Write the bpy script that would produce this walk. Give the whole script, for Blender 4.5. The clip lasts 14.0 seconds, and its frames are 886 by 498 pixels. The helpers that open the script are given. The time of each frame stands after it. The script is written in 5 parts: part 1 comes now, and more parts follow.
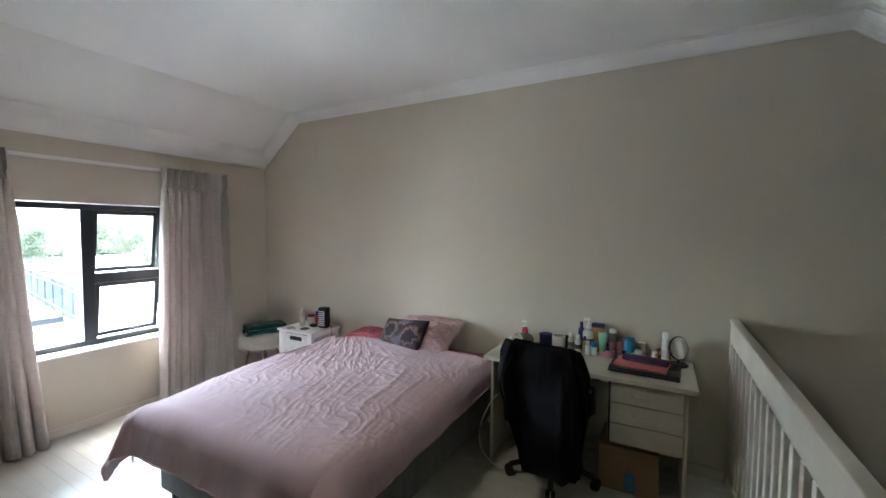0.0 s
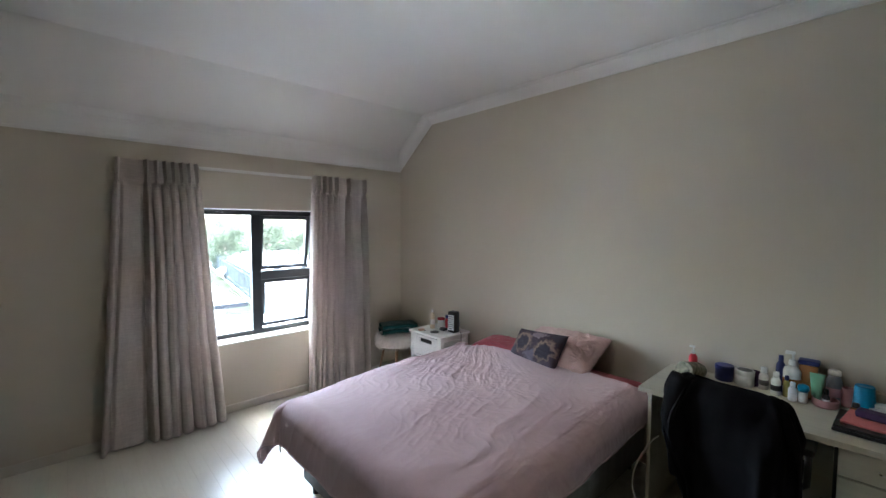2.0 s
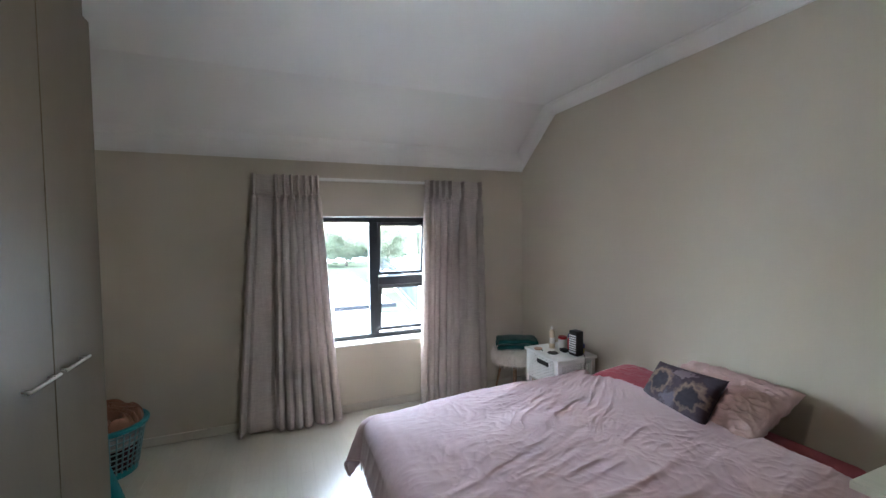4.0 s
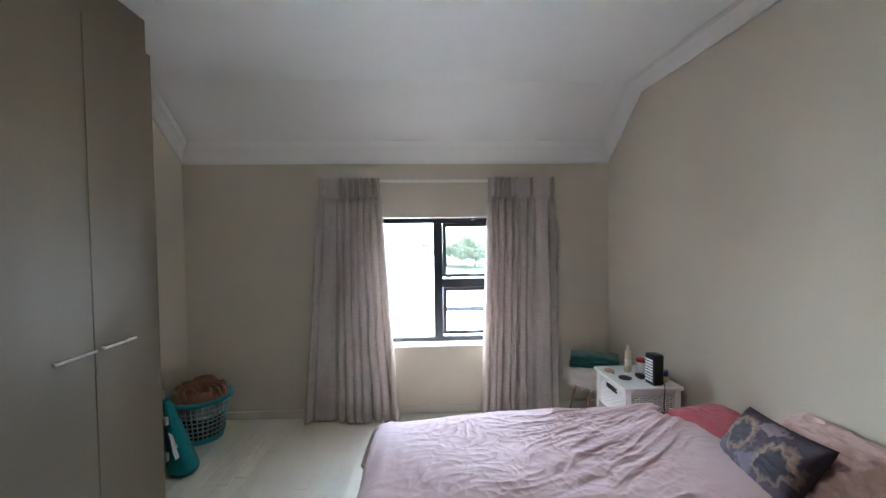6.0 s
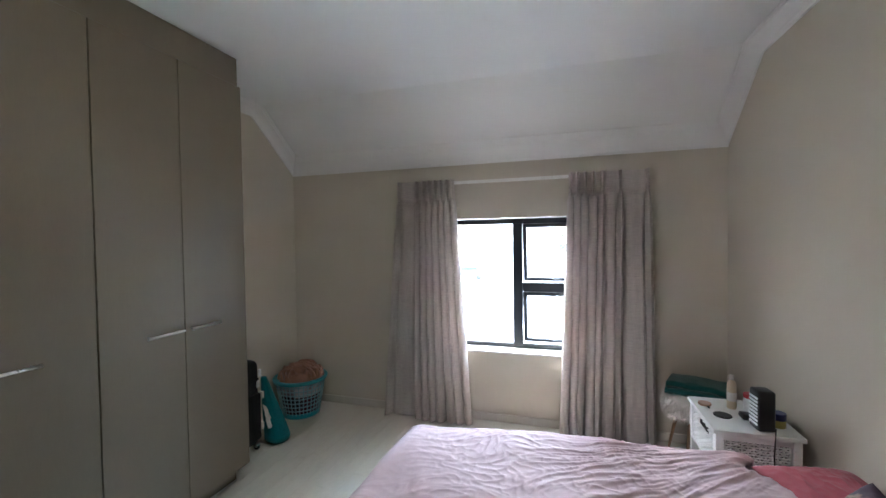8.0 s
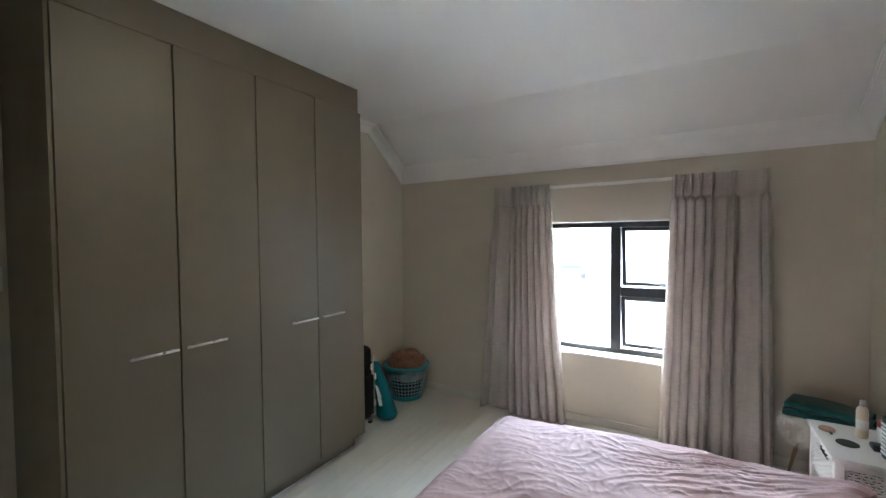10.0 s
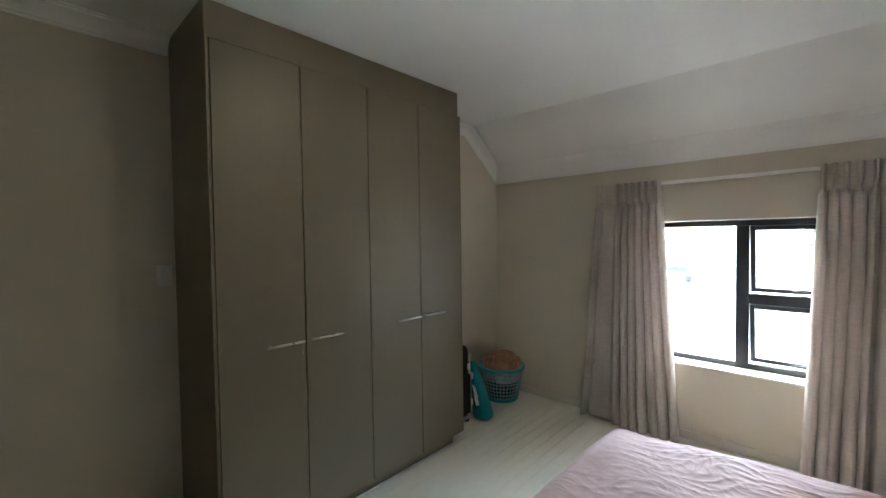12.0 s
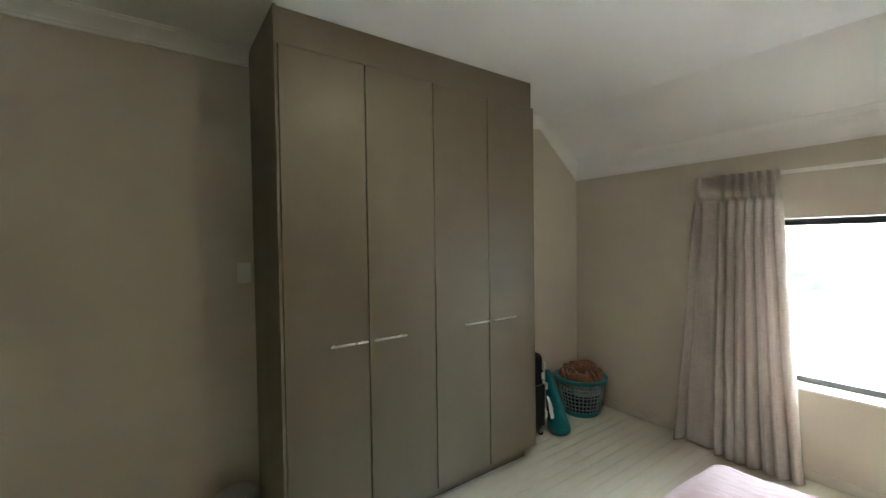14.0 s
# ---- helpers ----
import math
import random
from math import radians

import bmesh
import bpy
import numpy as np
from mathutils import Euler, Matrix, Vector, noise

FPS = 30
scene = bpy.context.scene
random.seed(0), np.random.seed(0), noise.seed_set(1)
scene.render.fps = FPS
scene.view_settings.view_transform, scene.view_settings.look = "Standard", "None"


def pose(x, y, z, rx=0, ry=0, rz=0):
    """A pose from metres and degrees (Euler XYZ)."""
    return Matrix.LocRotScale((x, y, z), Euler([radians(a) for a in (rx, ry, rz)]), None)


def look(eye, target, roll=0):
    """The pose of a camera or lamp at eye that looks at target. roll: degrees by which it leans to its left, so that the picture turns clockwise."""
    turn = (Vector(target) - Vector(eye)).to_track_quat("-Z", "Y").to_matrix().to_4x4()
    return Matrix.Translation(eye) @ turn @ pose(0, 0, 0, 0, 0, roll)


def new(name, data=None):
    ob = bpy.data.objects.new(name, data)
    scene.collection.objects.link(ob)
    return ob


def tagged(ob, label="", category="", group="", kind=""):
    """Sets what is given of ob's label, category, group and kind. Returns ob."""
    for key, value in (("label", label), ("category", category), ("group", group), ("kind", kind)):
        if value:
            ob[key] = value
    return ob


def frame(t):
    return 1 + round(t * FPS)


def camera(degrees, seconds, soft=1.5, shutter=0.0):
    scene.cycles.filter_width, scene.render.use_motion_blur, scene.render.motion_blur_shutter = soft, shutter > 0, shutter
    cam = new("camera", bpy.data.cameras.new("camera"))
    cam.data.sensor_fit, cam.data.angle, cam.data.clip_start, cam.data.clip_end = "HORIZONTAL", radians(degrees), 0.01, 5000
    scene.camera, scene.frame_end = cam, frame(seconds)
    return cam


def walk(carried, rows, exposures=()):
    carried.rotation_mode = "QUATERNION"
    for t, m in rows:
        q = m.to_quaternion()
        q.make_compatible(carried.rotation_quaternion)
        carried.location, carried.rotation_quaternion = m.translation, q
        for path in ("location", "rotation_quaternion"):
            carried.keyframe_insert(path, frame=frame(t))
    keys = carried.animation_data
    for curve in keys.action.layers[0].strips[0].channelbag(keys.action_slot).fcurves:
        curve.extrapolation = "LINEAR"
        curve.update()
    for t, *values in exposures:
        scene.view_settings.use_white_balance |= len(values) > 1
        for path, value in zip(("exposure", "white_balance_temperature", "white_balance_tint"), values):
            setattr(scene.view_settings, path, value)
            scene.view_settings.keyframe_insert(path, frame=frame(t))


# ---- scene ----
cam = camera(95.5, 14.0)
PATH = [
    (0, (4.062, 0.743, 1.635), (3.106, 2.497, 1.535), 0.4),
    (0.5, (4.077, 0.784, 1.636), (3.01, 2.472, 1.539), 0.2),
    (1, (4.078, 0.824, 1.638), (2.887, 2.429, 1.542), 0.1),
    (1.5, (4.005, 0.868, 1.648), (2.689, 2.371, 1.543), 0.2),
    (2, (3.87, 0.939, 1.666), (2.416, 2.307, 1.556), 0.1),
    (2.5, (3.786, 0.988, 1.693), (2.209, 2.213, 1.583), -0.2),
    (3, (3.789, 1.152, 1.656), (2.098, 2.216, 1.568), -0.5),
    (3.5, (3.78, 1.247, 1.708), (2.014, 2.181, 1.606), -0.8),
    (4, (3.762, 1.44, 1.665), (1.907, 2.182, 1.583), -0.7),
    (6.5, (3.667, 2.284, 1.649), (1.668, 2.25, 1.58), -0.9),
    (7, (3.6, 2.442, 1.658), (1.61, 2.255, 1.59), -1.0),
    (7.5, (3.565, 2.548, 1.653), (1.602, 2.17, 1.593), -0.8),
    (8, (3.561, 2.693, 1.642), (1.648, 2.112, 1.593), -0.8),
    (10.5, (3.804, 2.821, 1.71), (2.141, 1.712, 1.648), -0.6),
    (11, (3.832, 2.787, 1.708), (2.226, 1.597, 1.651), -0.7),
    (11.5, (3.837, 2.759, 1.711), (2.301, 1.48, 1.654), -0.7),
    (12, (3.813, 2.732, 1.716), (2.357, 1.363, 1.657), -0.8),
    (12.5, (3.772, 2.715, 1.707), (2.401, 1.26, 1.657), -0.8),
    (13, (3.727, 2.705, 1.713), (2.435, 1.18, 1.662), -0.9),
    (13.5, (3.687, 2.701, 1.708), (2.465, 1.118, 1.66), -0.9),
    (14, (3.657, 2.69, 1.707), (2.502, 1.059, 1.659), -0.8),
]
EXPOSURE = [(0.0, 5.22, 5800, 5.5), (2.0, 5.00, 5750, 6.5), (4.0, 5.00, 5700, 6.5), (7.0, 5.30, 5700, 6), (8.0, 5.28, 5700, 6), (11.0, 5.12, 6050, 3.5), (12.5, 5.05, 6250, 1), (14.0, 5.45, 6500, -1)]
walk(cam, [(t, look(eye, target, roll)) for t, eye, target, roll in PATH], EXPOSURE)

# ---- world and light ----
world = bpy.data.worlds.new("world")
scene.world = world
world.use_nodes = True
wn = world.node_tree.nodes
sky = wn.new("ShaderNodeTexSky")
sky.sky_type = "NISHITA"
sky.sun_disc = False
sky.sun_elevation, sky.sun_rotation = radians(60), radians(240)
sky.air_density, sky.dust_density, sky.ozone_density = 1.0, 4.0, 1.0
wn["Background"].inputs["Strength"].default_value = 0.15
world.node_tree.links.new(sky.outputs["Color"], wn["Background"].inputs["Color"])

sun = new("sun", bpy.data.lights.new("sun", "SUN"))
sun.data.energy, sun.data.angle, sun.data.color = 1.5, radians(125), (0.90, 0.98, 1.0)
sun.matrix_world = look((0, 0, 20), (4.33, 2.50, 11.34))     # a wide bright part of the overcast sky

LAMP, LAMP_AT = 0.62, (2.52, 1.95)          # the ceiling lamp

# ---- makers ----
base = {}


def solid(bm, x0, x1, y0, y1, z0, z1, bev=0.0, seg=2):
    """An axis-aligned block with rounded edges."""
    m = Matrix.Translation(((x0 + x1) / 2, (y0 + y1) / 2, (z0 + z1) / 2)) @ Matrix.Diagonal((abs(x1 - x0), abs(y1 - y0), abs(z1 - z0), 1))
    vs = bmesh.ops.create_cube(bm, size=1, matrix=m)["verts"]
    if bev > 0:
        es = list({e for v in vs for e in v.link_edges})
        bmesh.ops.bevel(bm, geom=es, offset=bev, segments=seg, profile=0.5, affect="EDGES")
    return bm


def block(*a, **k):
    return solid(bmesh.new(), *a, **k)


def turned(profile, cx=0.0, cy=0.0, n=24, bm=None):
    """A lathe of (radius, z) pairs round a vertical axis."""
    bm = bm or bmesh.new()
    rings = []
    for r, z in profile:
        rings.append([bm.verts.new((cx + r * math.cos(2 * math.pi * i / n), cy + r * math.sin(2 * math.pi * i / n), z)) for i in range(n)])
    for a, b in zip(rings, rings[1:]):
        for i in range(n):
            bm.faces.new((a[i], a[(i + 1) % n], b[(i + 1) % n], b[i]))
    bm.faces.new(rings[0][::-1])
    bm.faces.new(rings[-1])
    return bm


def tube(points, r, n=10, bm=None, r2=None):
    """A round bar along points, tapering from r to r2."""
    bm = bm or bmesh.new()
    pts = [Vector(p) for p in points]
    r2 = r if r2 is None else r2
    rings, side = [], None
    for i, p in enumerate(pts):
        d = (pts[min(i + 1, len(pts) - 1)] - pts[max(i - 1, 0)]).normalized()
        side = d.orthogonal().normalized() if side is None else (side - d * side.dot(d)).normalized()
        up = d.cross(side)
        rr = r + (r2 - r) * i / max(1, len(pts) - 1)
        rings.append([bm.verts.new(p + rr * (math.cos(2 * math.pi * k / n) * side + math.sin(2 * math.pi * k / n) * up)) for k in range(n)])
    for a, b in zip(rings, rings[1:]):
        for k in range(n):
            bm.faces.new((a[k], a[(k + 1) % n], b[(k + 1) % n], b[k]))
    bm.faces.new(rings[0][::-1])
    bm.faces.new(rings[-1])
    return bm


def sheet(nu, nv, f, bm=None):
    """A grid surface f(u, v) with u and v from 0 to 1."""
    bm = bm or bmesh.new()
    g = [[bm.verts.new(f(i / nu, j / nv)) for j in range(nv + 1)] for i in range(nu + 1)]
    for i in range(nu):
        for j in range(nv):
            bm.faces.new((g[i][j], g[i + 1][j], g[i + 1][j + 1], g[i][j + 1]))
    return bm


def made(name, bm, material, smooth=False):
    bmesh.ops.recalc_face_normals(bm, faces=bm.faces)
    me = bpy.data.meshes.new(name)
    bm.to_mesh(me)
    bm.free()
    me.materials.append(material)
    if smooth:
        me.shade_smooth()
    return me


def thing(name, at, label, category, group="", kind=""):
    """An Empty at a thing's base, under which its parts go."""
    ob = new(name)
    ob.location = at
    ob.empty_display_size = 0.05
    base[ob.name] = Vector(at)
    return tagged(ob, label, category, group, kind)


def part(name, bm, material, parent, label="", smooth=False):
    """One mesh, given in world places, under a thing or a part."""
    at = base[parent.name]
    bmesh.ops.translate(bm, verts=bm.verts, vec=-at)
    ob = new(name, made(name, bm, material, smooth))
    ob.parent = parent
    base[ob.name] = at
    return tagged(ob, label)


def single(name, bm, material, label, category, at=(0, 0, 0), group="", kind="", smooth=False):
    """A thing that is one mesh."""
    bmesh.ops.translate(bm, verts=bm.verts, vec=-Vector(at))
    ob = new(name, made(name, bm, material, smooth))
    ob.location = at
    base[ob.name] = Vector(at)
    return tagged(ob, label, category, group, kind)


def soften(ob, width=0.003, seg=2):
    m = ob.modifiers.new("bevel", "BEVEL")
    m.width, m.segments, m.limit_method = width, seg, "ANGLE"
    return ob


# ---- materials ----
def material(name, color, rough=0.6, grain=60.0, grain_amount=0.06, patch=2.0, patch_amount=0.08, bump=0.1, metal=0.0, second=None,
             stretch=(1, 1, 1), each=0.0, sheen=0.0, coat=0.0, through_light=0.0, spec=0.5, rough_amount=0.1, bump_distance=0.002):
    """A surface with variation at two scales: broad patches and fine grain."""
    mt = bpy.data.materials.new(name)
    mt.use_nodes = True
    nt = mt.node_tree
    n, l = nt.nodes, nt.links
    b = n["Principled BSDF"]
    tc = n.new("ShaderNodeTexCoord")
    mp = n.new("ShaderNodeMapping")
    mp.inputs["Scale"].default_value = stretch
    l.new(tc.outputs["Object"], mp.inputs["Vector"])
    big, fine = n.new("ShaderNodeTexNoise"), n.new("ShaderNodeTexNoise")
    big.inputs["Scale"].default_value, big.inputs["Detail"].default_value = patch, 4
    fine.inputs["Scale"].default_value, fine.inputs["Detail"].default_value = grain, 6
    l.new(mp.outputs["Vector"], big.inputs["Vector"])
    l.new(mp.outputs["Vector"], fine.inputs["Vector"])
    mix = n.new("ShaderNodeMix")
    mix.data_type = "RGBA"
    c2 = second or tuple(max(0.0, c * (1 - 2.2 * patch_amount)) for c in color)
    mix.inputs[6].default_value, mix.inputs[7].default_value = (*color, 1), (*c2, 1)
    ramp = n.new("ShaderNodeMapRange")
    ramp.inputs[1].default_value, ramp.inputs[2].default_value = 0.35, 0.7
    l.new(big.outputs["Fac"], ramp.inputs[0])
    l.new(ramp.outputs[0], mix.inputs[0])
    hsv = n.new("ShaderNodeHueSaturation")
    val = n.new("ShaderNodeMapRange")
    val.inputs[1].default_value, val.inputs[2].default_value = 0.25, 0.75
    val.inputs[3].default_value, val.inputs[4].default_value = 1 - grain_amount, 1 + grain_amount
    l.new(fine.outputs["Fac"], val.inputs[0])
    source = val.outputs[0]
    if each:
        info, ev, mul = n.new("ShaderNodeObjectInfo"), n.new("ShaderNodeMapRange"), n.new("ShaderNodeMath")
        ev.inputs[3].default_value, ev.inputs[4].default_value = 1 - each, 1 + each
        mul.operation = "MULTIPLY"
        l.new(info.outputs["Random"], ev.inputs[0])
        l.new(ev.outputs[0], mul.inputs[0])
        l.new(source, mul.inputs[1])
        source = mul.outputs[0]
    l.new(source, hsv.inputs["Value"])
    l.new(mix.outputs[2], hsv.inputs["Color"])
    l.new(hsv.outputs["Color"], b.inputs["Base Color"])
    rr = n.new("ShaderNodeMapRange")
    rr.inputs[1].default_value, rr.inputs[2].default_value = 0.3, 0.7
    rr.inputs[3].default_value, rr.inputs[4].default_value = max(0.02, rough - rough_amount), min(1, rough + rough_amount)
    l.new(big.outputs["Fac"], rr.inputs[0])
    l.new(rr.outputs[0], b.inputs["Roughness"])
    b.inputs["Metallic"].default_value = metal
    b.inputs["Specular IOR Level"].default_value = spec
    b.inputs["Sheen Weight"].default_value = sheen
    b.inputs["Coat Weight"].default_value = coat
    if bump:
        bp = n.new("ShaderNodeBump")
        bp.inputs["Strength"].default_value, bp.inputs["Distance"].default_value = bump, bump_distance
        l.new(fine.outputs["Fac"], bp.inputs["Height"])
        l.new(bp.outputs["Normal"], b.inputs["Normal"])
    if through_light:
        tr, ms = n.new("ShaderNodeBsdfTranslucent"), n.new("ShaderNodeMixShader")
        l.new(hsv.outputs["Color"], tr.inputs["Color"])
        ms.inputs[0].default_value = through_light
        l.new(b.outputs[0], ms.inputs[1])
        l.new(tr.outputs[0], ms.inputs[2])
        l.new(ms.outputs[0], n["Material Output"].inputs["Surface"])
    return mt


def clear_glass(name, tint=(0.97, 0.99, 0.98)):
    mt = bpy.data.materials.new(name)
    mt.use_nodes = True
    n, l = mt.node_tree.nodes, mt.node_tree.links
    tr, gl, fr, ms = n.new("ShaderNodeBsdfTransparent"), n.new("ShaderNodeBsdfGlossy"), n.new("ShaderNodeFresnel"), n.new("ShaderNodeMixShader")
    tr.inputs["Color"].default_value = (*tint, 1)
    gl.inputs["Roughness"].default_value = 0.02
    fr.inputs["IOR"].default_value = 1.45
    l.new(fr.outputs[0], ms.inputs[0])
    l.new(tr.outputs[0], ms.inputs[1])
    l.new(gl.outputs[0], ms.inputs[2])
    l.new(ms.outputs[0], n["Material Output"].inputs["Surface"])
    return mt


def weave(name, color, second, scale=260.0, rough=0.9, through_light=0.0, slub=1.0, sheen=0.2):
    """Woven cloth: threads both ways, with slubs."""
    mt = material(name, color, rough, grain=scale, grain_amount=0.10 * slub, patch=14, patch_amount=0.1, second=second, bump=0.35, sheen=sheen,
                  through_light=through_light, stretch=(1, 1, 0.12), spec=0.2)
    n, l = mt.node_tree.nodes, mt.node_tree.links
    hsv = next(k for k in n if k.bl_idname == "ShaderNodeHueSaturation")
    tc = next(k for k in n if k.bl_idname == "ShaderNodeTexCoord")
    mp, ns, mr, mul = n.new("ShaderNodeMapping"), n.new("ShaderNodeTexNoise"), n.new("ShaderNodeMapRange"), n.new("ShaderNodeMath")
    mp.inputs["Scale"].default_value = (0.1, 0.1, 1)
    ns.inputs["Scale"].default_value, ns.inputs["Detail"].default_value = scale * 0.9, 4
    mr.inputs[1].default_value, mr.inputs[2].default_value, mr.inputs[3].default_value, mr.inputs[4].default_value = 0.3, 0.7, 1 - 0.12 * slub, 1 + 0.12 * slub
    mul.operation = "MULTIPLY"
    old = hsv.inputs["Value"].links[0].from_socket
    l.new(tc.outputs["Object"], mp.inputs["Vector"])
    l.new(mp.outputs["Vector"], ns.inputs["Vector"])
    l.new(ns.outputs["Fac"], mr.inputs[0])
    l.new(mr.outputs[0], mul.inputs[0])
    l.new(old, mul.inputs[1])
    l.new(mul.outputs[0], hsv.inputs["Value"])
    return mt


M_WALL = material("wall_paint", (0.575, 0.520, 0.434), 0.75, grain=220, grain_amount=0.015, patch=0.9, patch_amount=0.012, bump=0.12, bump_distance=0.001)
M_CEIL = material("ceiling_paint", (0.80, 0.79, 0.78), 0.8, grain=180, grain_amount=0.01, patch=1.2, patch_amount=0.015, bump=0.06, bump_distance=0.001)
M_TRIM = material("white_trim_paint", (0.78, 0.77, 0.74), 0.45, grain=90, grain_amount=0.02, patch=4, patch_amount=0.03, bump=0.06)
M_CREAM = material("cream_trim_paint", (0.60, 0.56, 0.49), 0.5, grain=90, grain_amount=0.02, patch=4, patch_amount=0.03, bump=0.06)
M_FLOOR = material("painted_boards", (0.74, 0.715, 0.645), 0.36, grain=70, grain_amount=0.03, patch=3.0, second=(0.695, 0.66, 0.58), bump=0.10, stretch=(0.18, 1, 1), each=0.008, rough_amount=0.10)
M_GAP = material("board_gap_filler", (0.68, 0.655, 0.575), 0.6)
M_CLOSET = material("taupe_melamine", (0.162, 0.133, 0.093), 0.40, spec=0.37, grain=160, grain_amount=0.03, patch=2.5, patch_amount=0.03, bump=0.05, stretch=(1, 1, 0.15), rough_amount=0.05)
M_STEEL = material("brushed_steel", (0.78, 0.77, 0.75), 0.34, grain=300, grain_amount=0.04, patch=20, metal=1.0, bump=0.04)
M_ALU = material("charcoal_aluminium", (0.018, 0.021, 0.026), 0.38, grain=300, grain_amount=0.05, patch=8, patch_amount=0.1, bump=0.05)
M_GLASS = clear_glass("window_glass")
M_CURTAIN = weave("linen_curtain", (0.59, 0.527, 0.488), (0.505, 0.448, 0.412), 170, through_light=0.24, slub=0.65)
M_DUVET = material("pink_cotton", (0.56, 0.40, 0.425), 0.85, grain=420, grain_amount=0.04, patch=5, patch_amount=0.03, bump=0.15, sheen=0.25, spec=0.25)
M_SHEET = material("red_cotton", (0.36, 0.065, 0.085), 0.85, grain=400, grain_amount=0.05, patch=6, patch_amount=0.06, bump=0.15, sheen=0.15, spec=0.25)
M_PILLOW = material("pale_pink_cotton", (0.64, 0.45, 0.43), 0.85, grain=400, grain_amount=0.04, patch=6, patch_amount=0.04, bump=0.15, sheen=0.2, spec=0.25)
M_BEDBASE = weave("grey_upholstery", (0.20, 0.205, 0.208), (0.165, 0.170, 0.174), 350)
M_DESK = material("pale_wood_laminate", (0.60, 0.565, 0.47), 0.42, grain=40, grain_amount=0.08, patch=5, patch_amount=0.06, bump=0.06, stretch=(0.12, 1, 1))
# near-black colour that stands in for shade in gaps and hollows
M_GAPSHADE = material("gap_shade", (0.02, 0.019, 0.018), 0.8)
M_BLACKCLOTH = weave("black_cloth", (0.006, 0.006, 0.009), (0.004, 0.004, 0.007), 300, sheen=0.0)
M_BLACKPLASTIC = material("black_plastic", (0.012, 0.012, 0.013), 0.38, grain=200, grain_amount=0.05, bump=0.08)
M_WHITEWOOD = material("white_painted_wood", (0.76, 0.75, 0.73), 0.42, grain=60, grain_amount=0.02, patch=6, patch_amount=0.03, bump=0.08)
M_TEALPLASTIC = material("teal_plastic", (0.035, 0.33, 0.40), 0.38, grain=120, grain_amount=0.03, bump=0.04)
M_CARD = material("brown_cardboard", (0.30, 0.19, 0.10), 0.85, grain=50, grain_amount=0.06, patch=5, patch_amount=0.1, bump=0.1, stretch=(1, 1, 0.2))

# ---- the room ----
DEEP, WIDE, WALL = 3.877, 5.54, 0.22        # head wall at y, stair wall at x, thickness
KNEE, KINK, CORNICE = 2.31, 2.768, 2.86     # cornice line at the window wall, under the flat ceiling, ceiling
EDGE = 4.50                                  # where the floor stops at the stairwell
LOW = -2.75                                  # ground outside, and the floor below
WY0, WY1, WZ0, WZ1 = 1.58, 2.87, 0.62, 1.825 # the window's opening

bm = bmesh.new()
solid(bm, -WALL, 0, -WALL, WY0, LOW, 3.0)
solid(bm, -WALL, 0, WY1, DEEP + WALL, LOW, 3.0)
solid(bm, -WALL, 0, WY0, WY1, LOW, WZ0)
solid(bm, -WALL, 0, WY0, WY1, WZ1, 3.0)
single("wall_window", bm, M_WALL, "matt greige painted wall with a window opening", "wall", kind="structure")
single("wall_bed", block(0, WIDE, DEEP, DEEP + WALL, LOW, 3.0), M_WALL, "long plain greige painted wall behind the bed", "wall", kind="structure")
single("wall_closet", block(0, WIDE, -WALL, 0, LOW, 3.0), M_WALL, "greige painted wall beside the built-in wardrobe", "wall", kind="structure")
single("wall_stair", block(WIDE, WIDE + WALL, -WALL, DEEP + WALL, LOW, 3.0), M_WALL, "greige painted wall closing the stairwell", "wall", kind="structure")

# ceiling: flat in the middle, sloping to both long sides
slope = (KINK - KNEE) / 0.575
low_z = KNEE + 0.128
knee_x = (CORNICE - low_z) / slope
outline = [(0, low_z), (knee_x, CORNICE), (WIDE - knee_x, CORNICE), (WIDE, low_z)]
bm = bmesh.new()
for (xa, za), (xb, zb) in zip(outline, outline[1:]):
    vs = [bm.verts.new((x, y, z)) for y in (0, DEEP) for x, z in ((xa, za), (xb, zb), (xb, zb + 0.2), (xa, za + 0.2))]
    for f in ((0, 1, 2, 3), (7, 6, 5, 4), (0, 4, 5, 1), (1, 5, 6, 2), (2, 6, 7, 3), (3, 7, 4, 0)):
        bm.faces.new([vs[i] for i in f])
single("ceiling", bm, M_CEIL, "white painted ceiling with sloping sides", "ceiling", kind="structure")
single("roof", block(-WALL, WIDE + WALL, -WALL, DEEP + WALL, 3.09, 3.2), M_CEIL, "plain roof slab over the room", "roof", kind="structure")

# cornice: a moulded cove, (up from its lower edge, out from the wall)
COVE = [(0.0, 0.0), (0.0, 0.014), (0.012, 0.016), (0.018, 0.022), (0.030, 0.026), (0.045, 0.036), (0.058, 0.052), (0.068, 0.070), (0.072, 0.082),
        (0.082, 0.084), (0.086, 0.094), (0.099, 0.096), (0.101, 0.0)]


